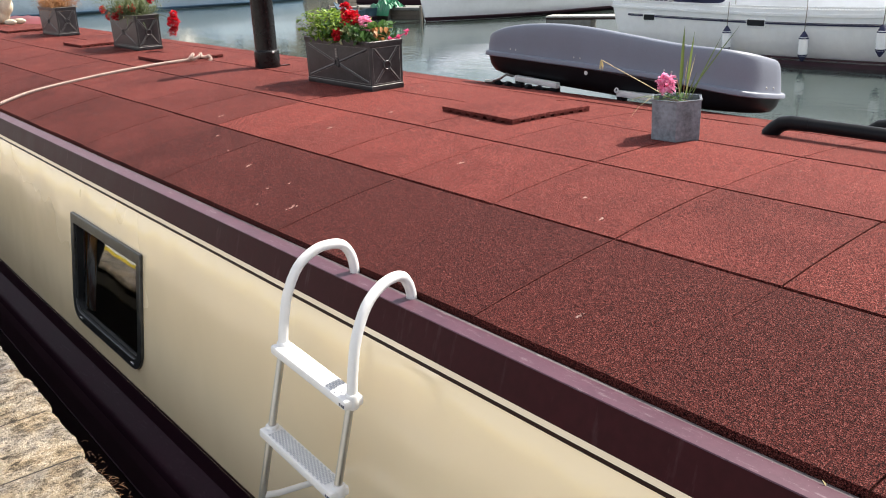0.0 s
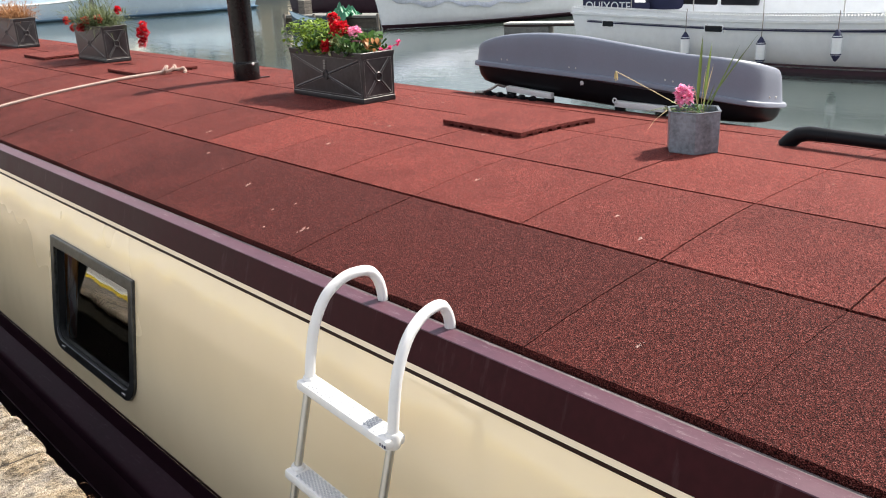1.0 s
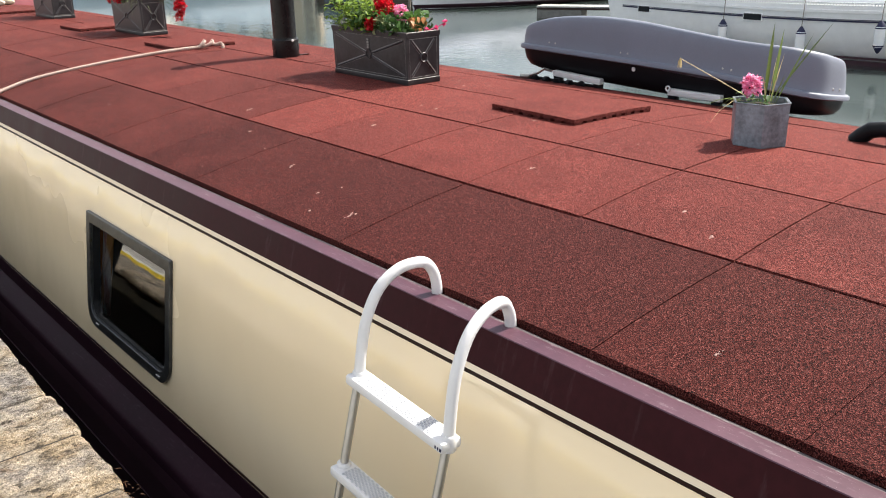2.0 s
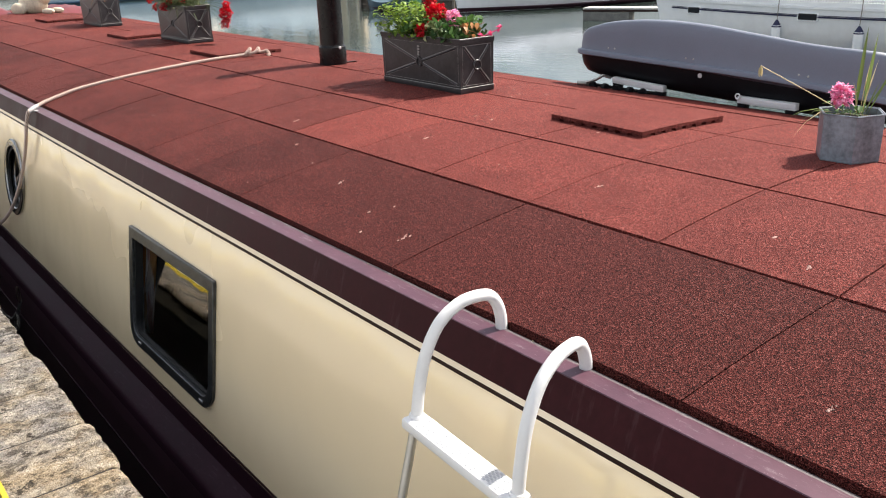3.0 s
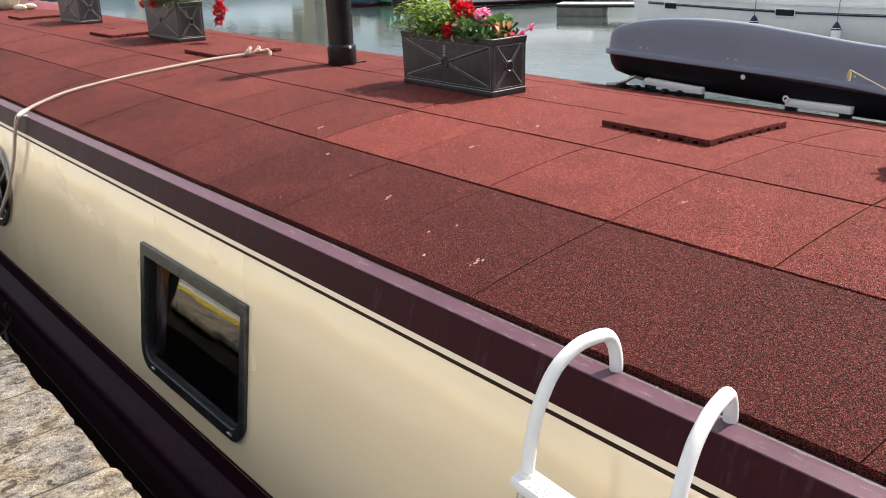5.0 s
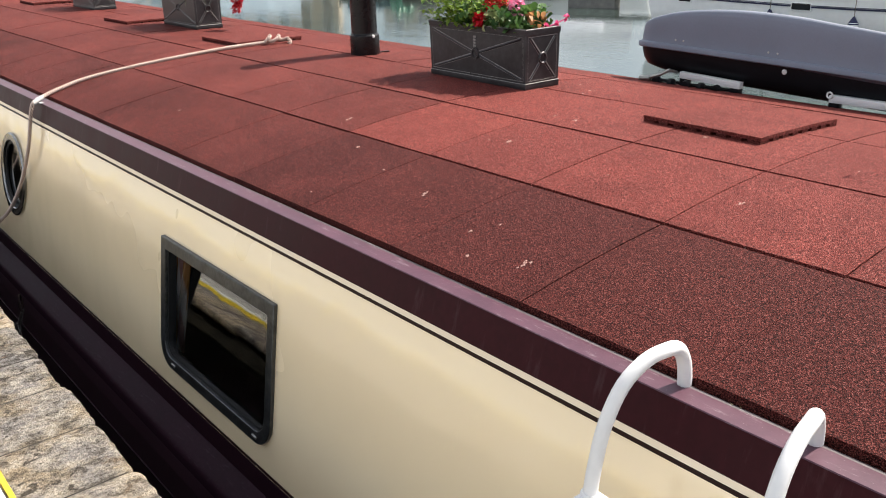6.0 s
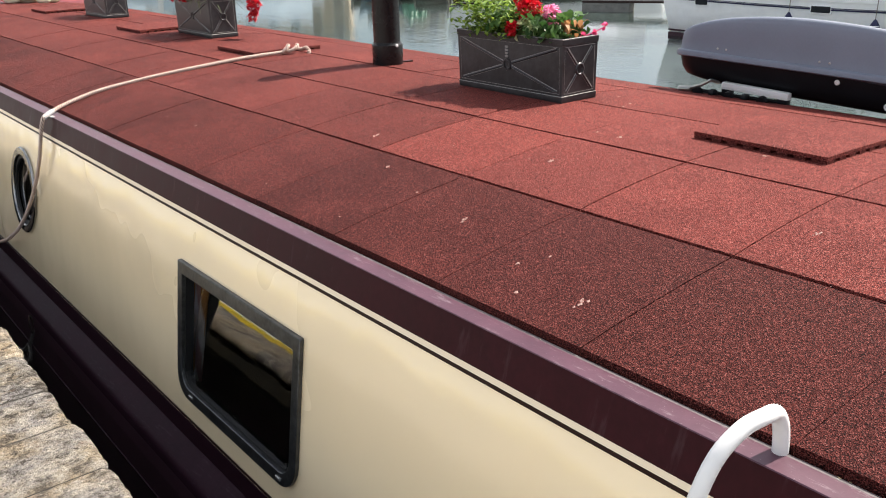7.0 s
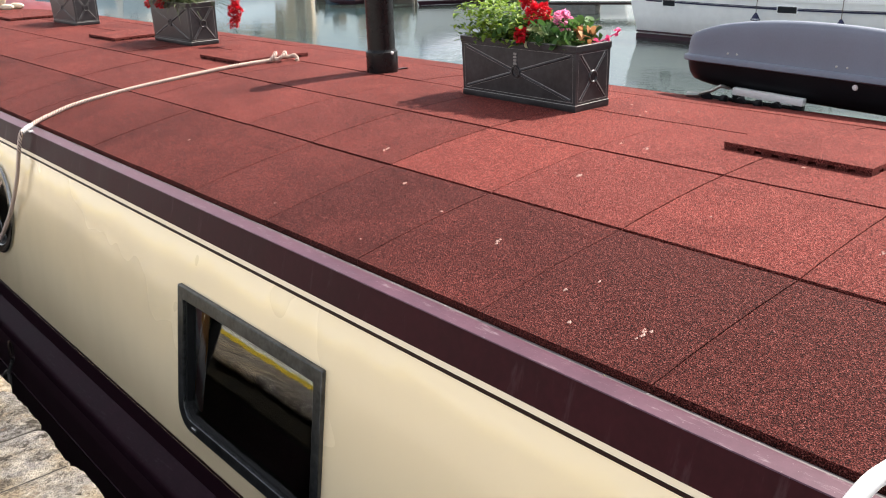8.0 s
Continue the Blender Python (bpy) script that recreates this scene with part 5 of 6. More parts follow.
def yacht():
    t = thing("sailing_yacht", (18.95, 13.45, WATER_Z), label="white sailing yacht with a navy stripe and navy cockpit cloth", category="yacht")
    t.rotation_euler = (0, 0, radians(180))
    L, B, F = 11.6, 3.3, 1.22
    hull = part("hull", hull_mesh(L, B, F, stem=1.0, sheer=0.10, transom=0.8), YACHT, t, smooth=50)

    def half_at(u):
        return B / 2 * (0.8 + 0.2 * min(1, u / 0.4)) if u < 0.4 else B / 2 * max(0.02, 1 - ((u - 0.4) / 0.6) ** 2.2)

    def band(name, z0, z1, mat, u0, u1, proud, lab="", n=40):
        bm = bmesh.new()
        rows = []
        for i in range(n + 1):
            u = u0 + (u1 - u0) * i / n
            k0 = 0.985 if z0 > 0.5 else 0.9
            hx = half_at(u)
            dz = 0.10 * (2 * u - 0.8) ** 2
            rows.append([bm.verts.new((hx * k0 + pp, L * u, z + dz * z / F)) for z, pp in ((z0, proud), (z1, proud), (z1, -0.05), (z0, -0.05))])
        for a_, b_ in zip(rows, rows[1:]):
            for j in range(4):
                bm.faces.new((a_[j], a_[(j + 1) % 4], b_[(j + 1) % 4], b_[j]))
        bm.faces.new(rows[0][::-1])
        bm.faces.new(rows[-1])
        part(name, bm, mat, hull, lab)

    band("stripe", 0.885, 0.915, NAVY, 0.05, 0.85, 0.022, "navy stripe")
    band("stripe", 0.925, 0.938, NAVY, 0.05, 0.85, 0.022, "thin navy stripe")
    band("boot_top", -0.05, 0.09, HULL, 0.02, 0.85, 0.03, "dark boot-top line")
    band("boot_top", 0.13, 0.165, HULL, 0.02, 0.85, 0.034, "dark boot-top line")
    band("rubbing_strake", 1.07, 1.13, YACHT, 0.0, 0.85, 0.055)
    # perforated toe rail
    bm = bmesh.new()
    for i in range(150):
        u = 0.004 + 0.8 * i / 150
        block(bm, (half_at(u) - 0.035, L * u, F - 0.01), (half_at(u) - 0.005, L * u + 0.04, F + 0.045 + 0.1 * (2 * u - 0.8) ** 2))
    tagged(part("toe_rail", bm, YACHT, t, "slotted white toe rail"), kind="stuff")
    bm = bmesh.new()
    for i in range(40):
        u = 0.004 + 0.8 * i / 40
        dz = 0.1 * (2 * u - 0.8) ** 2
        block(bm, (half_at(u) - 0.04, L * u, F + 0.035 + dz), (half_at(u) - 0.0, L * (u + 0.02), F + 0.065 + dz))
    part("rail_cap", bm, YACHT, t)
    for u, w in ((0.113, 0.36), (0.39, 0.46)):
        bm = bmesh.new()
        hx = half_at(u) * 0.985
        block(bm, (hx - 0.06, L * u - w / 2 - 0.015, 0.81), (hx + 0.03, L * u + w / 2 + 0.015, 0.99), 0.01)
        pt = part("hull_port", bm, YACHT, t, "moulded frame of a hull port")
        bm = bmesh.new()
        block(bm, (hx - 0.06, L * u - w / 2, 0.825), (hx + 0.036, L * u + w / 2, 0.975), 0.02)
        part("pane", bm, DARK_GLASS, pt)
    # deck, coachroof and its windows
    bm = bmesh.new()
    rings = []
    for y, hw, h in ((2.6, 1.0, 0.62), (3.2, 1.05, 0.66), (6.5, 0.95, 0.52), (8.6, 0.6, 0.30), (9.0, 0.45, 0.08)):
        rings.append([bm.verts.new(p) for p in ((-hw - 0.1, y, F - 0.05), (-hw, y, F + h * 0.8), (-hw * 0.7, y, F + h), (hw * 0.7, y, F + h), (hw, y, F + h * 0.8), (hw + 0.1, y, F - 0.05))])
    for a_, b_ in zip(rings, rings[1:]):
        for j in range(6):
            bm.faces.new((a_[j], a_[(j + 1) % 6], b_[(j + 1) % 6], b_[j]))
    bm.faces.new(rings[0][::-1])
    bm.faces.new(rings[-1])
    cab = part("coachroof", bm, YACHT, t, smooth=35)
    for y0, y1 in ((3.2, 4.25), (4.35, 5.3)):
        bm = bmesh.new()
        block(bm, (0.99, y0, F + 0.17), (1.115, y1, F + 0.40), 0.03)
        part("cabin_window", bm, DARK_GLASS, cab, "long dark cabin window")
    # cockpit cloth with the yacht's name
    bm = bmesh.new()
    block(bm, (1.30, 0.40, F - 0.10), (1.33, 2.05, F + 0.60), 0.008)
    cloth = part("cockpit_cloth", bm, NAVY, t, "navy cloth lettered with the yacht's name in white")
    cu = bpy.data.curves.new("name", "FONT")
    cu.body, cu.size, cu.extrude, cu.align_x, cu.align_y = "QUIXOTE", 0.33, 0.004, "CENTER", "CENTER"
    tx = new("lettering", cu)
    tx.data.materials.append(YACHT)
    tx.parent = cloth
    tx.matrix_basis = pose(1.335, 1.22, F + 0.10, 90, 0, 90)
    bm = bmesh.new()
    block(bm, (1.26, 2.0, F), (1.33, 2.5, F + 0.22), 0.05)
    block(bm, (0.6, 2.2, F), (1.2, 3.4, F + 0.75), 0.2)
    part("spray_hood", bm, NAVY, t, "navy folded spray hood", smooth=40)
    for y in (0.45, 2.02, 3.9, 5.7, 7.4, 9.0):
        u = y / L
        bm = bmesh.new()
        tube(bm, [(half_at(u) - 0.06, y, F), (half_at(u) - 0.06, y, F + 0.7)], 0.014, 8)
        part("stanchion", bm, STAINLESS, t, smooth=40)
    for z in (0.38, 0.68):
        bm = bmesh.new()
        tube(bm, [(half_at(y / L) - 0.06, y, F + z) for y in (0.45, 2.02, 3.9, 5.7, 7.4, 9.0)], 0.005, 5)
        part("guard_wire", bm, STAINLESS, t)
    bm = bmesh.new()
    tube(bm, [(0, 5.6, F + 0.3), (0, 5.6, F + 13.5)], [0.085, 0.06], 12)
    part("mast", bm, ALU, t, smooth=40)
    bm = bmesh.new()
    tube(bm, [(0, 5.5, F + 1.3), (0, 1.6, F + 1.25)], 0.06, 10)
    part("boom", bm, ALU, t, smooth=40)
    for y, zt, dr_ in ((9.60, -0.10, 0.6), (7.66, -0.14, 0.6), (5.97, 0.075, 0.45), (4.1, 0.0, 0.5)):
        fender((17.20, y, zt), 0, dr_)


yacht()


def cruiser(x, y, turn, L, B, F, lab, colour, cover=None, cabin=True, boot=None):
    t = thing("motor_boat", (x, y, WATER_Z), label=lab, category="boat")
    t.rotation_euler = (0, 0, radians(turn))
    part("hull", hull_mesh(L, B, F, stem=0.3, sheer=0.25), colour, t, smooth=50)
    part("boot_top", hull_mesh(L - 0.22, B, 0.16, stem=0.08, sheer=0.0), boot or HULL, t, "painted boot-top along the waterline", smooth=50)
    bm = bmesh.new()
    for s_ in (-1, 1):
        tube(bm, [(s_ * (B / 2 * (0.75 + 0.25 * min(1, u / 0.4)) if u < 0.4 else B / 2 * max(0.02, 1 - ((u - 0.4) / 0.6) ** 2.2)), L * u, F + 0.25 * (2 * u - 0.8) ** 2) for u in [i / 24 for i in range(25)]], 0.05 if L > 4 else 0.02, 8)
    part("rubbing_rail", bm, YACHT if L > 4 else colour, t, smooth=50)
    if cabin:
        bm = bmesh.new()
        rings = []
        for yy, hw, h in ((0.8, 0.36, 1.3), (3.0, 0.38, 1.35), (L * 0.6, 0.32, 0.9), (L * 0.75, 0.2, 0.3)):
            hw *= B
            rings.append([bm.verts.new(p) for p in ((-hw, yy, F - 0.05), (-hw * 0.88, yy, F + h), (hw * 0.88, yy, F + h), (hw, yy, F - 0.05))])
        for a_, b_ in zip(rings, rings[1:]):
            for j in range(4):
                bm.faces.new((a_[j], a_[(j + 1) % 4], b_[(j + 1) % 4], b_[j]))
        bm.faces.new(rings[0][::-1])
        bm.faces.new(rings[-1])
        part("cabin", bm, colour, t)
    if cover:
        bm = bmesh.new()
        n = 26
        rows = []
        for i in range(n + 1):
            yy = 0.25 * L + 0.72 * L * i / n
            u = yy / L
            hx = B / 2 * max(0.05, 1 - ((max(u, 0.4) - 0.4) / 0.6) ** 2.2)
            row = []
            for j in range(13):
                q = -1.06 + 2.12 * j / 12
                drop = 0.30 * noise.noise(Vector((yy * 1.3, j * 0.5, 2))) if j in (0, 12) else 0.06 * noise.noise(Vector((yy * 2, j, 0)))
                row.append(bm.verts.new((hx * q, yy, F + 0.55 * (1 - abs(q) ** 2.4) + 0.25 * (2 * u - 0.8) ** 2 - (0.18 if j in (0, 12) else 0) + drop)))
            rows.append(row)
        for a_, b_ in zip(rows, rows[1:]):
            for j in range(12):
                bm.faces.new((a_[j], a_[j + 1], b_[j + 1], b_[j]))
        c = part("cover", bm, cover, t, "slack pale cover with a ragged hem", smooth=50)
        so = c.modifiers.new("cloth", "SOLIDIFY")
        so.thickness = 0.01
    return t


PALE_BLUE = varied("pale_blue_gelcoat", (0.5, 0.6, 0.68), 0.25, coat=0.3, scale=0.8, depth=0.08, fine=6.0, relief=0.0)
DARK_BLUE = varied("faded_teal_blue_hull", (0.035, 0.075, 0.11), 0.45, scale=3.0, depth=0.3)
MID_BLUE = varied("blue_antifouling", (0.12, 0.22, 0.33), 0.5, scale=3.0, depth=0.2)
COVER = varied("lavender_white_cover", (0.62, 0.65, 0.76), 0.7, scale=3.0, depth=0.2, fine=12.0, relief=0.3)
GREEN_TARP = varied("green_tarpaulin", (0.03, 0.20, 0.10), 0.45, scale=4.0, depth=0.4, fine=20.0, relief=0.3)
PALE_STONE = varied("pale_cast_stone", (0.6, 0.52, 0.4), 0.85, scale=9.0, depth=0.35, fine=60.0, relief=0.4)
RED_COVER = varied("red_vinyl_cover", (0.12, 0.012, 0.018), 0.45, scale=4.0, depth=0.3, fine=20.0, relief=0.3)

cruiser(29.3, 23.0, 72, 9.2, 2.9, 1.0, "white moored motor boat under a slack pale cover", YACHT, COVER)
cruiser(27.5, 47.2, 84, 9.5, 3.1, 1.15, "pale blue and white moored motor boat", PALE_BLUE, boot=MID_BLUE)
cruiser(18.6, 50.5, 80, 8.0, 2.8, 1.0, "pale blue moored motor boat", PALE_BLUE, boot=MID_BLUE)

STONE_GREY = varied("wet_grey_concrete", (0.16, 0.16, 0.15), 0.8, scale=5.0, depth=0.4, relief=0.3)
PALE_DECK = varied("bleached_deck_planks", (0.36, 0.36, 0.35), 0.8, scale=5.0, depth=0.3, relief=0.2)
pontoon = thing("pontoon", (22.3, 17.2, WATER_Z), label="grey timber finger pontoon beside the yacht", category="pontoon")
pontoon.rotation_euler = (0, 0, radians(-65))
for i in range(26):
    bm = bmesh.new()
    block(bm, (-2.4 + i * 0.2, -0.35, 0.36), (-2.21 + i * 0.2, 0.35, 0.41), 0.006)
    part("plank", bm, PALE_DECK, pontoon)
for y in (-0.29, 0.29):
    bm = bmesh.new()
    block(bm, (-2.4, y - 0.05, 0.29), (2.8, y + 0.05, 0.356), 0.01)
    part("beam", bm, STEEL_GREY, pontoon)
for x in (-1.6, 1.6):
    bm = bmesh.new()
    block(bm, (x - 0.8, -0.33, -0.35), (x + 0.8, 0.33, 0.286), 0.03)
    part("float", bm, STONE_GREY, pontoon, "grey concrete float")

PALE_TIMBER = varied("dark_wet_timber", (0.09, 0.075, 0.06), 0.85, scale=5.0, depth=0.4, relief=0.3)
jetty = thing("jetty", (22.0, 27.9, WATER_Z), label="low timber jetty with a pale concrete edge", category="jetty")
jetty.rotation_euler = (0, 0, radians(15))
bm = bmesh.new()
block(bm, (-0.9, -1.1, 0.36), (0.3, 4.3, 0.47), 0.02)
part("deck", bm, STONE_GREY, jetty, "pale concrete deck edge")
bm = bmesh.new()
for k in range(2):
    block(bm, (-0.84, -1.05, -0.02 + 0.185 * k), (-0.74, 4.25, 0.155 + 0.185 * k), 0.01)
part("fascia", bm, PALE_TIMBER, jetty, "dark wet fascia boards")
for i in range(4):
    bm = bmesh.new()
    lathe(bm, [(0.06, -1.2), (0.06, 0.52), (0.045, 0.55)], 10, (-0.97, -1.0 + 1.7 * i, 0))
    part("pile", bm, TIMBER, jetty, smooth=40)

tarp = thing("tarpaulin", (21.15, 28.75, WATER_Z + 0.45), label="crumpled green tarpaulin heaped on the jetty", category="tarpaulin")
bm = bmesh.new()
n = 18
g = [[bm.verts.new((1.1 * (i / n - 0.5), 1.5 * (j / n - 0.5), max(0.0, 0.30 * (1 - (2 * i / n - 1) ** 2) * (1 - (2 * j / n - 1) ** 2) + 0.35 * noise.noise(Vector((i * 0.45, j * 0.4, 7))) * (1 - (2 * i / n - 1) ** 4)) - (0.3 if i == 0 else 0.12 if i == 1 else 0))) for j in range(n + 1)] for i in range(n + 1)]
for i in range(n):
    for j in range(n):
        bm.faces.new((g[i][j], g[i + 1][j], g[i + 1][j + 1], g[i][j + 1]))
part("sheet", bm, GREEN_TARP, tarp)
crate = thing("timber_crate", (20.85, 31.2, WATER_Z + 0.465), label="brown timber crate standing on the jetty", category="crate")
for k in range(4):
    bm = bmesh.new()
    block(bm, (-0.2, -0.24, 0.002 + 0.15 * k), (0.2, 0.24, 0.142 + 0.15 * k), 0.01)
    part("board", bm, TIMBER, crate)

cruiser(26.6, 29.0, 5, 11.0, 3.2, 0.85, "black steel barge moored behind the jetty", HULL, cabin=False)
cruiser(20.15, 28.5, 10, 2.3, 0.9, 0.34, "small dark blue dinghy moored at the end of the jetty", DARK_BLUE, cabin=False)


# ---- the far bank, mirrored in the water ----
BEIGE = varied("beige_ashlar", (0.42, 0.36, 0.27), 0.9, scale=0.5, depth=0.25, fine=3.0, relief=0.1)
RENDER = varied("white_render", (0.7, 0.7, 0.68), 0.9, scale=0.5, depth=0.12, fine=3.0, relief=0.1)
SLATE = varied("grey_slate", (0.09, 0.09, 0.10), 0.7, scale=0.8, depth=0.3, fine=5.0, relief=0.2)
BARK = varied("grey_bark", (0.1, 0.08, 0.06), 0.9, scale=4.0, depth=0.4, relief=0.4)
BANK_Z = 1.0

far_bank = part("far_quay", block(bmesh.new(), (-90, 0, -4), (90, 40, BANK_Z), 0.05), STONE_GREY)
far_bank.matrix_basis = pose(48, 70, 0, 0, 0, -35)
tagged(far_bank, "grey stone quay on the far bank of the harbour", "quay", kind="structure")


def far_building(along, back, w, d, h, wall_mat, cols, rows, lab):
    """A plain waterside house: walls, a pitched roof and rows of windows, placed along the far quay."""
    t = thing("waterside_house", label=lab, category="house", group="houses on the far bank")
    t.matrix_basis = far_bank.matrix_basis @ Matrix.Translation((along, back, BANK_Z))
    part("wall", block(bmesh.new(), (-w / 2, 0, -0.02), (w / 2, d, h)), wall_mat, t)
    bm = bmesh.new()
    strip(bm, [(-w / 2 - 0.3, h), (w / 2 + 0.3, h), (w / 2 + 0.3, h + 0.15), (0, h + w * 0.16), (-w / 2 - 0.3, h + 0.15)], -0.3, d + 0.3)
    part("roof", bm, SLATE, t)
    for i in range(cols):
        for j in range(rows):
            x, z = -w / 2 + w * (i + 0.5) / cols, 0.9 + (h - 0.6) * j / rows
            win = part("window", block(bmesh.new(), (x - 0.55, -0.05, z), (x + 0.55, 0.05, z + 1.5)), RENDER, t)
            part("pane", block(bmesh.new(), (x - 0.47, -0.07, z + 0.08), (x + 0.47, -0.04, z + 1.42)), DARK_GLASS, win)


far_building(-8.5, 3.0, 11.0, 9.0, 6.6, BEIGE, 5, 2, "beige stone house with a slate roof across the harbour")
far_building(-23.0, 4.0, 8.0, 9.0, 6.0, RENDER, 3, 2, "white rendered house with a slate roof across the harbour")
far_building(4.2, 4.5, 5.0, 9.0, 5.6, BEIGE, 2, 2, "narrow beige stone house across the harbour")


def far_tree(along, back, h, seed):
    rnd = random.Random(seed)
    t = thing("tree", label="broad leafy green tree on the far bank", category="tree", group="trees on the far bank")
    t.matrix_basis = far_bank.matrix_basis @ Matrix.Translation((along, back, BANK_Z))
    bm = bmesh.new()
    tube(bm, [(0, 0, -0.1), (0.1, 0.05, h * 0.25), (0.0, 0.1, h * 0.6)], [0.3, 0.22, 0.1], 8)
    tips = []
    for i in range(7):
        q = 0.9 * i + rnd.uniform(-0.2, 0.2)
        tip = Vector((math.cos(q) * h * 0.25, math.sin(q) * h * 0.25, h * rnd.uniform(0.5, 0.85)))
        tube(bm, [(0.05, 0.05, h * rnd.uniform(0.2, 0.4)), tip * 0.6 + Vector((0, 0, h * 0.14)), tip], [0.12, 0.08, 0.03], 6)
        tips.append(tip)
    part("trunk", bm, BARK, t, "grey trunk with spreading limbs", smooth=60)
    bm = bmesh.new()
    for tip in tips + [Vector((0, 0, h * 0.9))]:
        for _ in range(170):
            p = tip + Vector((rnd.gauss(0, 0.1), rnd.gauss(0, 0.1), rnd.gauss(0, 0.09))) * h
            leaf(bm, p, rand_dir(rnd, 0.1), rnd.uniform(0.25, 0.5), rnd.uniform(0.15, 0.3), 0.4)
    part("crown", bm, LEAF_DARK, t, "uneven crown of small leaves", smooth=60)


for along, back, h, seed in ((10.0, 4.0, 7.5, 1), (15.5, 5.0, 6.5, 2), (-16.0, 6.0, 6.0, 3), (24.0, 4.0, 7.0, 4)):
    far_tree(along, back, h, seed)

# ---- bow end of the roof ----
def sphere_blob(bm, c, r, s_=(1, 1, 1), turn=0):
    q = bmesh.ops.create_icosphere(bm, subdivisions=3, radius=r)
    for v in q["verts"]:
        v.co = Vector((v.co.x * s_[0], v.co.y * s_[1], v.co.z * s_[2]))
        v.co = Matrix.Rotation(radians(turn), 3, "Z") @ v.co + Vector(c)


bm = bmesh.new()
for c, r, s_ in (((0, 0, 0.13), 0.15, (0.85, 1.5, 0.95)), ((0.0, -0.2, 0.26), 0.12, (0.8, 0.85, 1.2)), ((0.02, -0.28, 0.42), 0.095, (0.9, 1.1, 0.95)), ((0.02, -0.38, 0.39), 0.05, (0.9, 1.3, 0.8)), ((0.07, -0.33, 0.04), 0.05, (0.8, 2.2, 0.8)), ((-0.09, -0.33, 0.04), 0.05, (0.8, 2.2, 0.8)), ((0.13, 0.12, 0.07), 0.09, (0.6, 1.4, 0.9)), ((-0.14, 0.12, 0.07), 0.09, (0.6, 1.4, 0.9))):
    sphere_blob(bm, c, r, s_)
statue = part("statue", bm, PALE_STONE, None, smooth=180)
statue.matrix_basis = pose(1.6, 10.1, roof_z(1.6) - 0.012, 0, 0, 30) @ Matrix.Scale(0.95, 4)
tagged(statue, "pale stone statue of a lying animal on the roof", "statue")
rm = statue.modifiers.new("one_body", "REMESH")
rm.mode, rm.voxel_size, rm.use_smooth_shade = "VOXEL", 0.018, True

for n_, (x0, x1, y0, y1, h) in enumerate(((0.5, 1.40, 10.2, 11.2, 0.12), (1.85, 2.5, 9.95, 11.1, 0.08))):
    bm = bmesh.new()
    n = 14
    g = [[bm.verts.new((x0 + (x1 - x0) * i / n, y0 + (y1 - y0) * j / n, roof_z(x0 + (x1 - x0) * i / n) + h * (1 - (2 * i / n - 1) ** 4) * (1 - (2 * j / n - 1) ** 4) * (1 + 0.3 * noise.noise(Vector((i * 0.5, j * 0.5, n_)))) - 0.004)) for j in range(n + 1)] for i in range(n + 1)]
    for i in range(n):
        for j in range(n):
            bm.faces.new((g[i][j], g[i + 1][j], g[i + 1][j + 1], g[i][j + 1]))
    tagged(part("folded_cover", bm, RED_COVER, None, smooth=50), "folded red vinyl cover heaped on the roof", "boat cover")

# ---- roof mats, each a piece ----
ROWS = [0.070, 0.5565, 1.044, 1.529, 2.01, 2.49, 2.733]
TH = 0.03


def mat_mesh(x0, x1, length, name):
    g, gy, n = (0.0052 if x0 < 0.2 else 0.0066), (0.0015 if x0 < 0.2 else 0.0024), 4
    bm = bmesh.new()
    up = [[bm.verts.new((x0 + g + (x1 - x0 - 2 * g) * i / n, y, 0)) for i in range(n + 1)] for y in (gy, length - gy)]
    lo = [[bm.verts.new((v.co.x, v.co.y, 0)) for v in row] for row in up]
    skew = 0.092 if x1 < 0.6 else 0.0
    for row, dz in ((up, 0.0), (lo, -TH)):
        for r_ in row:
            for v in r_:
                v.co.y += skew * max(0.0, 0.5565 - v.co.x)
                v.co.z = dz + roof_z(v.co.x)
    for i in range(n):
        bm.faces.new((up[0][i], up[0][i + 1], up[1][i + 1], up[1][i]))
        bm.faces.new((lo[0][i], lo[1][i], lo[1][i + 1], lo[0][i + 1]))
        bm.faces.new((up[0][i], lo[0][i], lo[0][i + 1], up[0][i + 1]))
        bm.faces.new((up[1][i + 1], lo[1][i + 1], lo[1][i], up[1][i]))
    for i in (0, n):
        bm.faces.new((up[0][i], up[1][i], lo[1][i], lo[0][i]))
    return mesh_of(bm, RUBBER, 30, name)


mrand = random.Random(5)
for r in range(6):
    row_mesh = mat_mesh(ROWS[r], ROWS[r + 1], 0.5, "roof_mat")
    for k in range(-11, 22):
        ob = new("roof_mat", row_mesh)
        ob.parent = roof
        # darker edge rows and mats: slope shade put into the colour, plus trodden grime
        dirt_shade = (max(0.38, 0.57 - 0.062 * max(k, -1)), max(0.04 if k < 3 else 0.20, 0.09 - 0.045 * max(k, -3)), 0.0 if k < 4 else 0.15)[min(r, 2)]
        ob.color = (dirt_shade + mrand.uniform(-0.025, 0.025), 0, 0, 1)
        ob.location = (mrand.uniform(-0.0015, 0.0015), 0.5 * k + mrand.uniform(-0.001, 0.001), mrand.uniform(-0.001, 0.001))


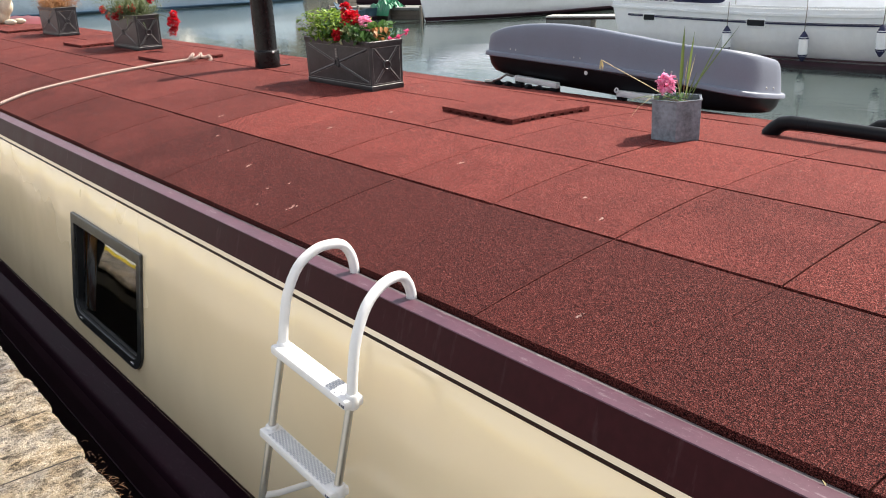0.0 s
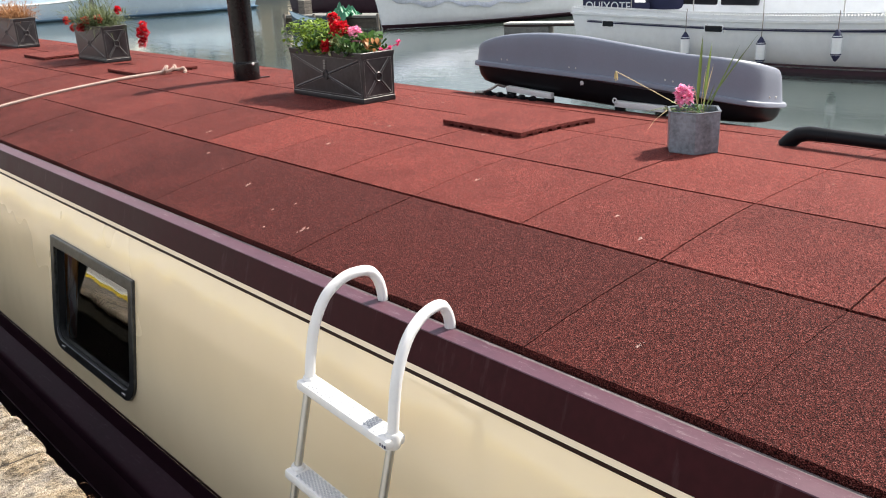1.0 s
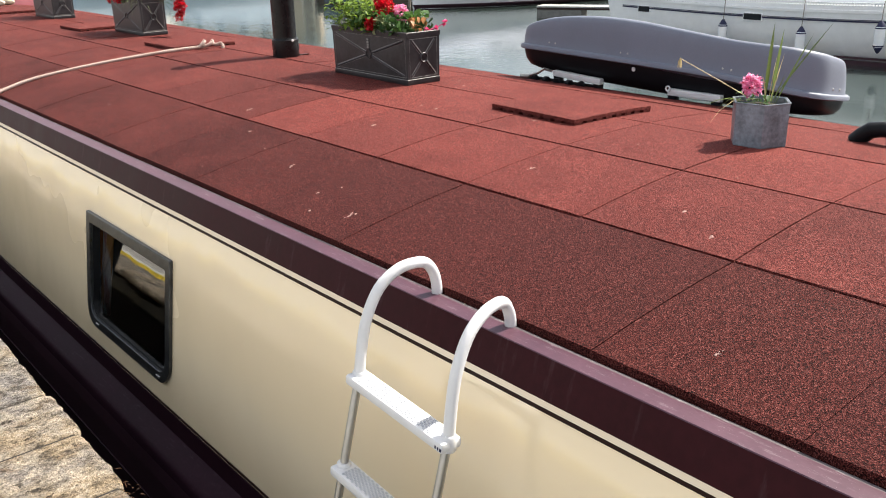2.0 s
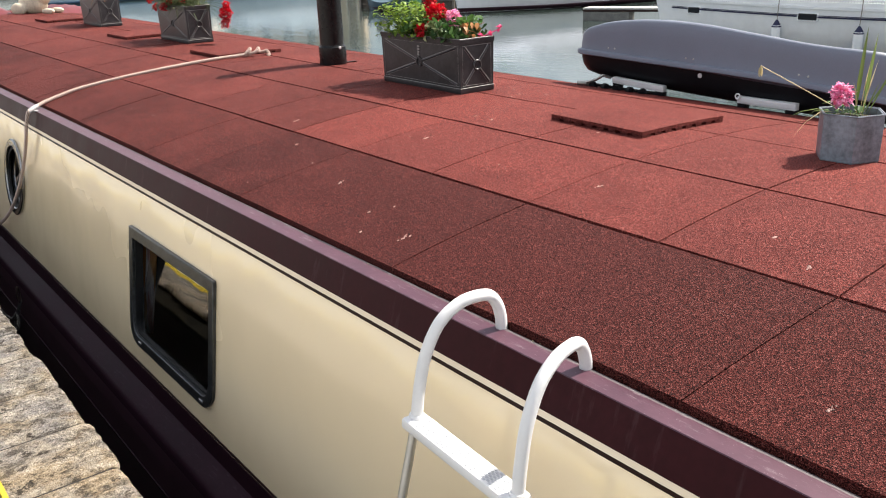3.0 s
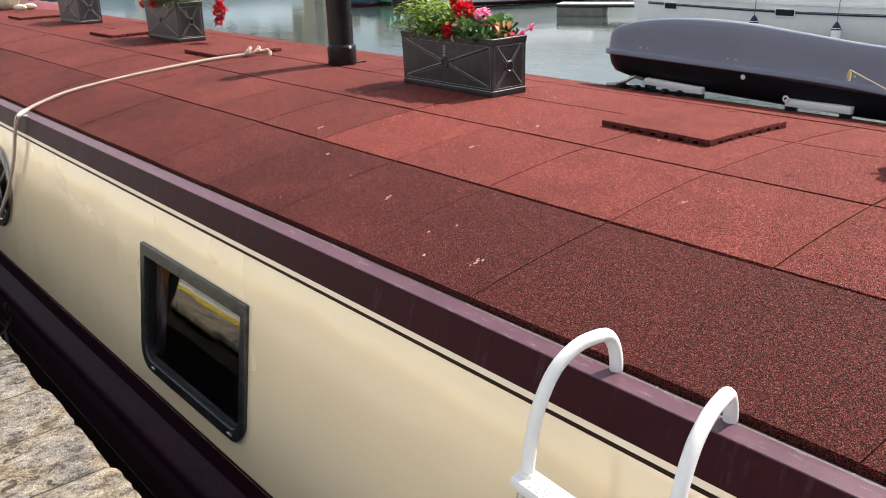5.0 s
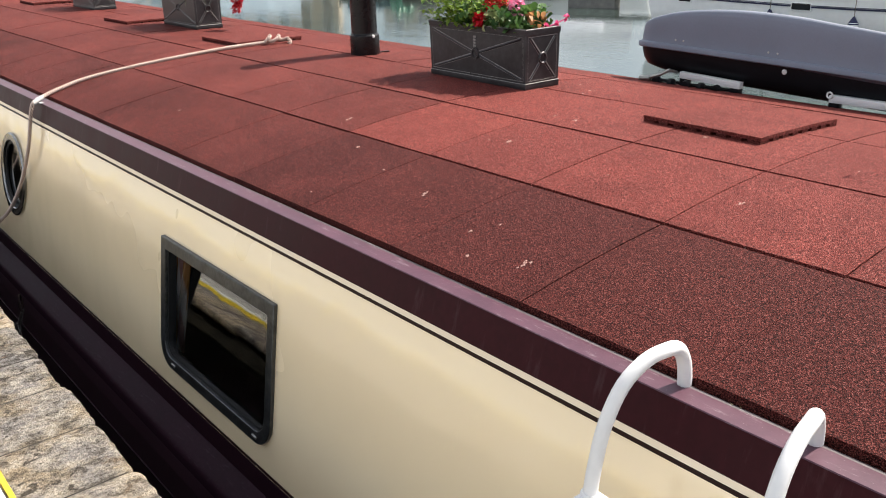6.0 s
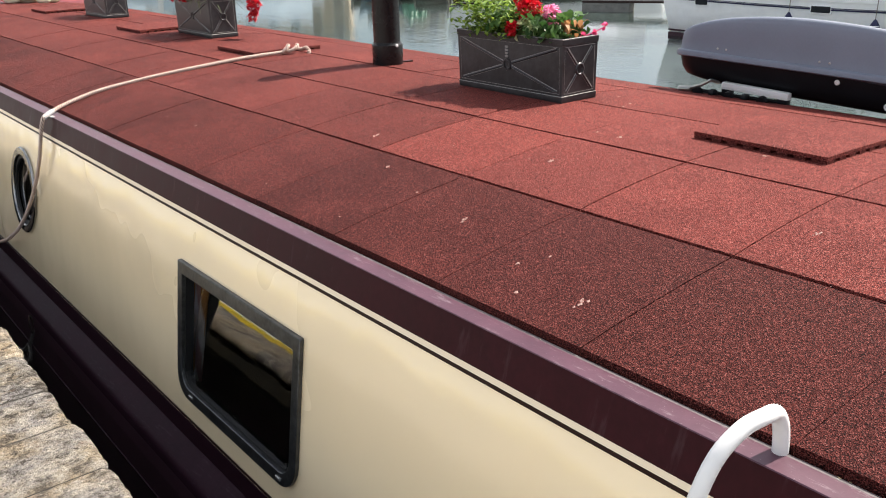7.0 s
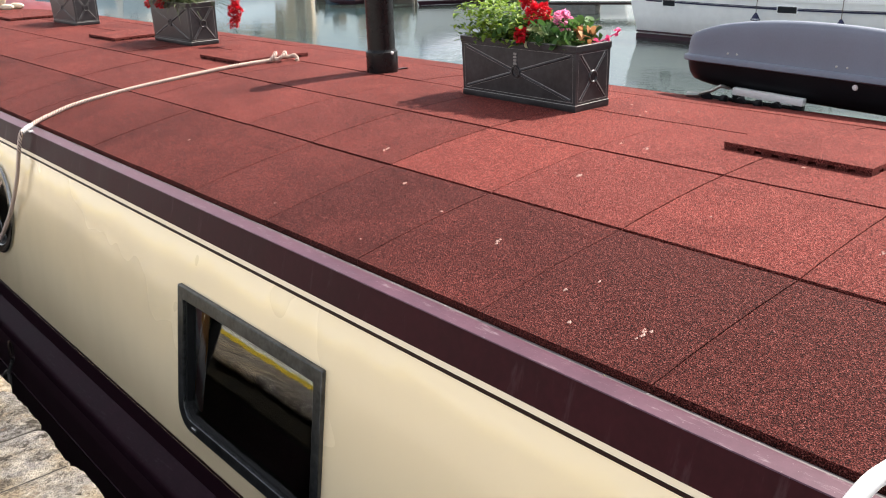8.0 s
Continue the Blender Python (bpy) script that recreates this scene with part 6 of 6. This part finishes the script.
# ---- coping stones, each a piece ----
def stone_mesh(length, seed, fine):
    """A worn block: pitted along its bedding, with a broken outer edge and rounded joints."""
    rnd = random.Random(seed)
    x0, x1 = -1.035, -0.605
    nx, ny = (40, 40) if fine else (8, 8)
    off = Vector((seed * 3.7, seed * 1.3, 0))
    bm = bmesh.new()
    grid = []
    for i in range(nx + 1):
        row = []
        for j in range(ny + 1):
            u, w = i / nx, j / ny
            x, y = x0 + (x1 - x0) * (1 - (1 - u) ** 1.5), 0.0045 + (length - 0.0090) * (0.5 - 0.5 * math.cos(math.pi * w)) ** 0.85
            bed = Vector((x * 7, y * 26 + x * 5, 3)) + off
            h = 0.005 * noise.noise(Vector((x * 5, y * 5, 0)) + off) + 0.004 * noise.noise(Vector((x * 17, y * 17, 3)) + off) + 0.0035 * noise.noise(Vector((x * 48, y * 55, 6)) + off)
            h -= 0.010 * max(0.0, noise.noise(bed * 1.4) - 0.22) + 0.014 * max(0.0, noise.noise(Vector((x * 45, y * 60, 9)) + off) - 0.25)
            e = min(y, length - y) - 0.0045
            h = h * (1 - 0.9 * math.exp(-e / 0.02)) - 0.0075 * math.exp(-e / 0.012)
            k = max(0.0, (u - 0.8) / 0.2)
            x += k * (0.011 * noise.noise(Vector((y * 5, seed, 1))) + 0.007 * noise.noise(Vector((y * 24, seed, 2))))
            x -= k * 0.010 * math.exp(-e / 0.02)
            h -= 0.016 * k * k
            row.append(bm.verts.new((x, y, h)))
        grid.append(row)
    for i in range(nx):
        for j in range(ny):
            bm.faces.new((grid[i][j], grid[i + 1][j], grid[i + 1][j + 1], grid[i][j + 1]))
    low = [bm.verts.new((v.co.x + 0.012 * noise.noise(Vector((v.co.y * 8, seed, 5))) - 0.012, v.co.y, -0.05)) for v in grid[nx]]
    base = [bm.verts.new((v.co.x - 0.11, v.co.y, -0.09)) for v in grid[nx]]
    for a_, b_ in ((grid[nx], low), (low, base)):
        for j in range(ny):
            bm.faces.new((a_[j], b_[j], b_[j + 1], a_[j + 1]))
    for j in (0, ny):
        edge = [g[j] for g in grid]
        back = bm.verts.new((x0, edge[0].co.y, -0.09))
        bm.faces.new(edge + [low[j], base[j], back])
    return mesh_of(bm, STONE, 60, "coping_stone")


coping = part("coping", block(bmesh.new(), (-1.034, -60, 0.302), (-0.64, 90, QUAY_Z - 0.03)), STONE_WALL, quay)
edges_y = [-3.5, -3.1, -2.72, -2.3, -1.95, -1.55, -1.18, -0.82, -0.45, -0.1, 0.25, 0.645, 0.995, 1.345, 1.68, 1.972, 2.33, 2.7, 3.06, 3.45, 3.8]
while edges_y[-1] < 14:
    edges_y.append(edges_y[-1] + mrand.uniform(0.32, 0.42))
while edges_y[0] > -7:
    edges_y.insert(0, edges_y[0] - mrand.uniform(0.32, 0.42))
for n_, (a_, b_) in enumerate(zip(edges_y, edges_y[1:])):
    ob = new("coping_stone", stone_mesh(b_ - a_, n_, -1.0 < a_ < 4.0))
    ob.parent = coping
    ob.location = (mrand.uniform(-0.008, 0.008), a_, QUAY_Z + mrand.uniform(-0.004, 0.004))
joint = mesh_of(block(bmesh.new(), (-1.03, -0.0050, -0.05), (-0.632, 0.0050, -0.0055)), JOINT_SHADOW, 30, "joint_filling")
for y in edges_y[1:-1]:
    ob = new("joint_filling", joint)
    ob.parent = coping
    ob.location = (0, y, QUAY_Z)
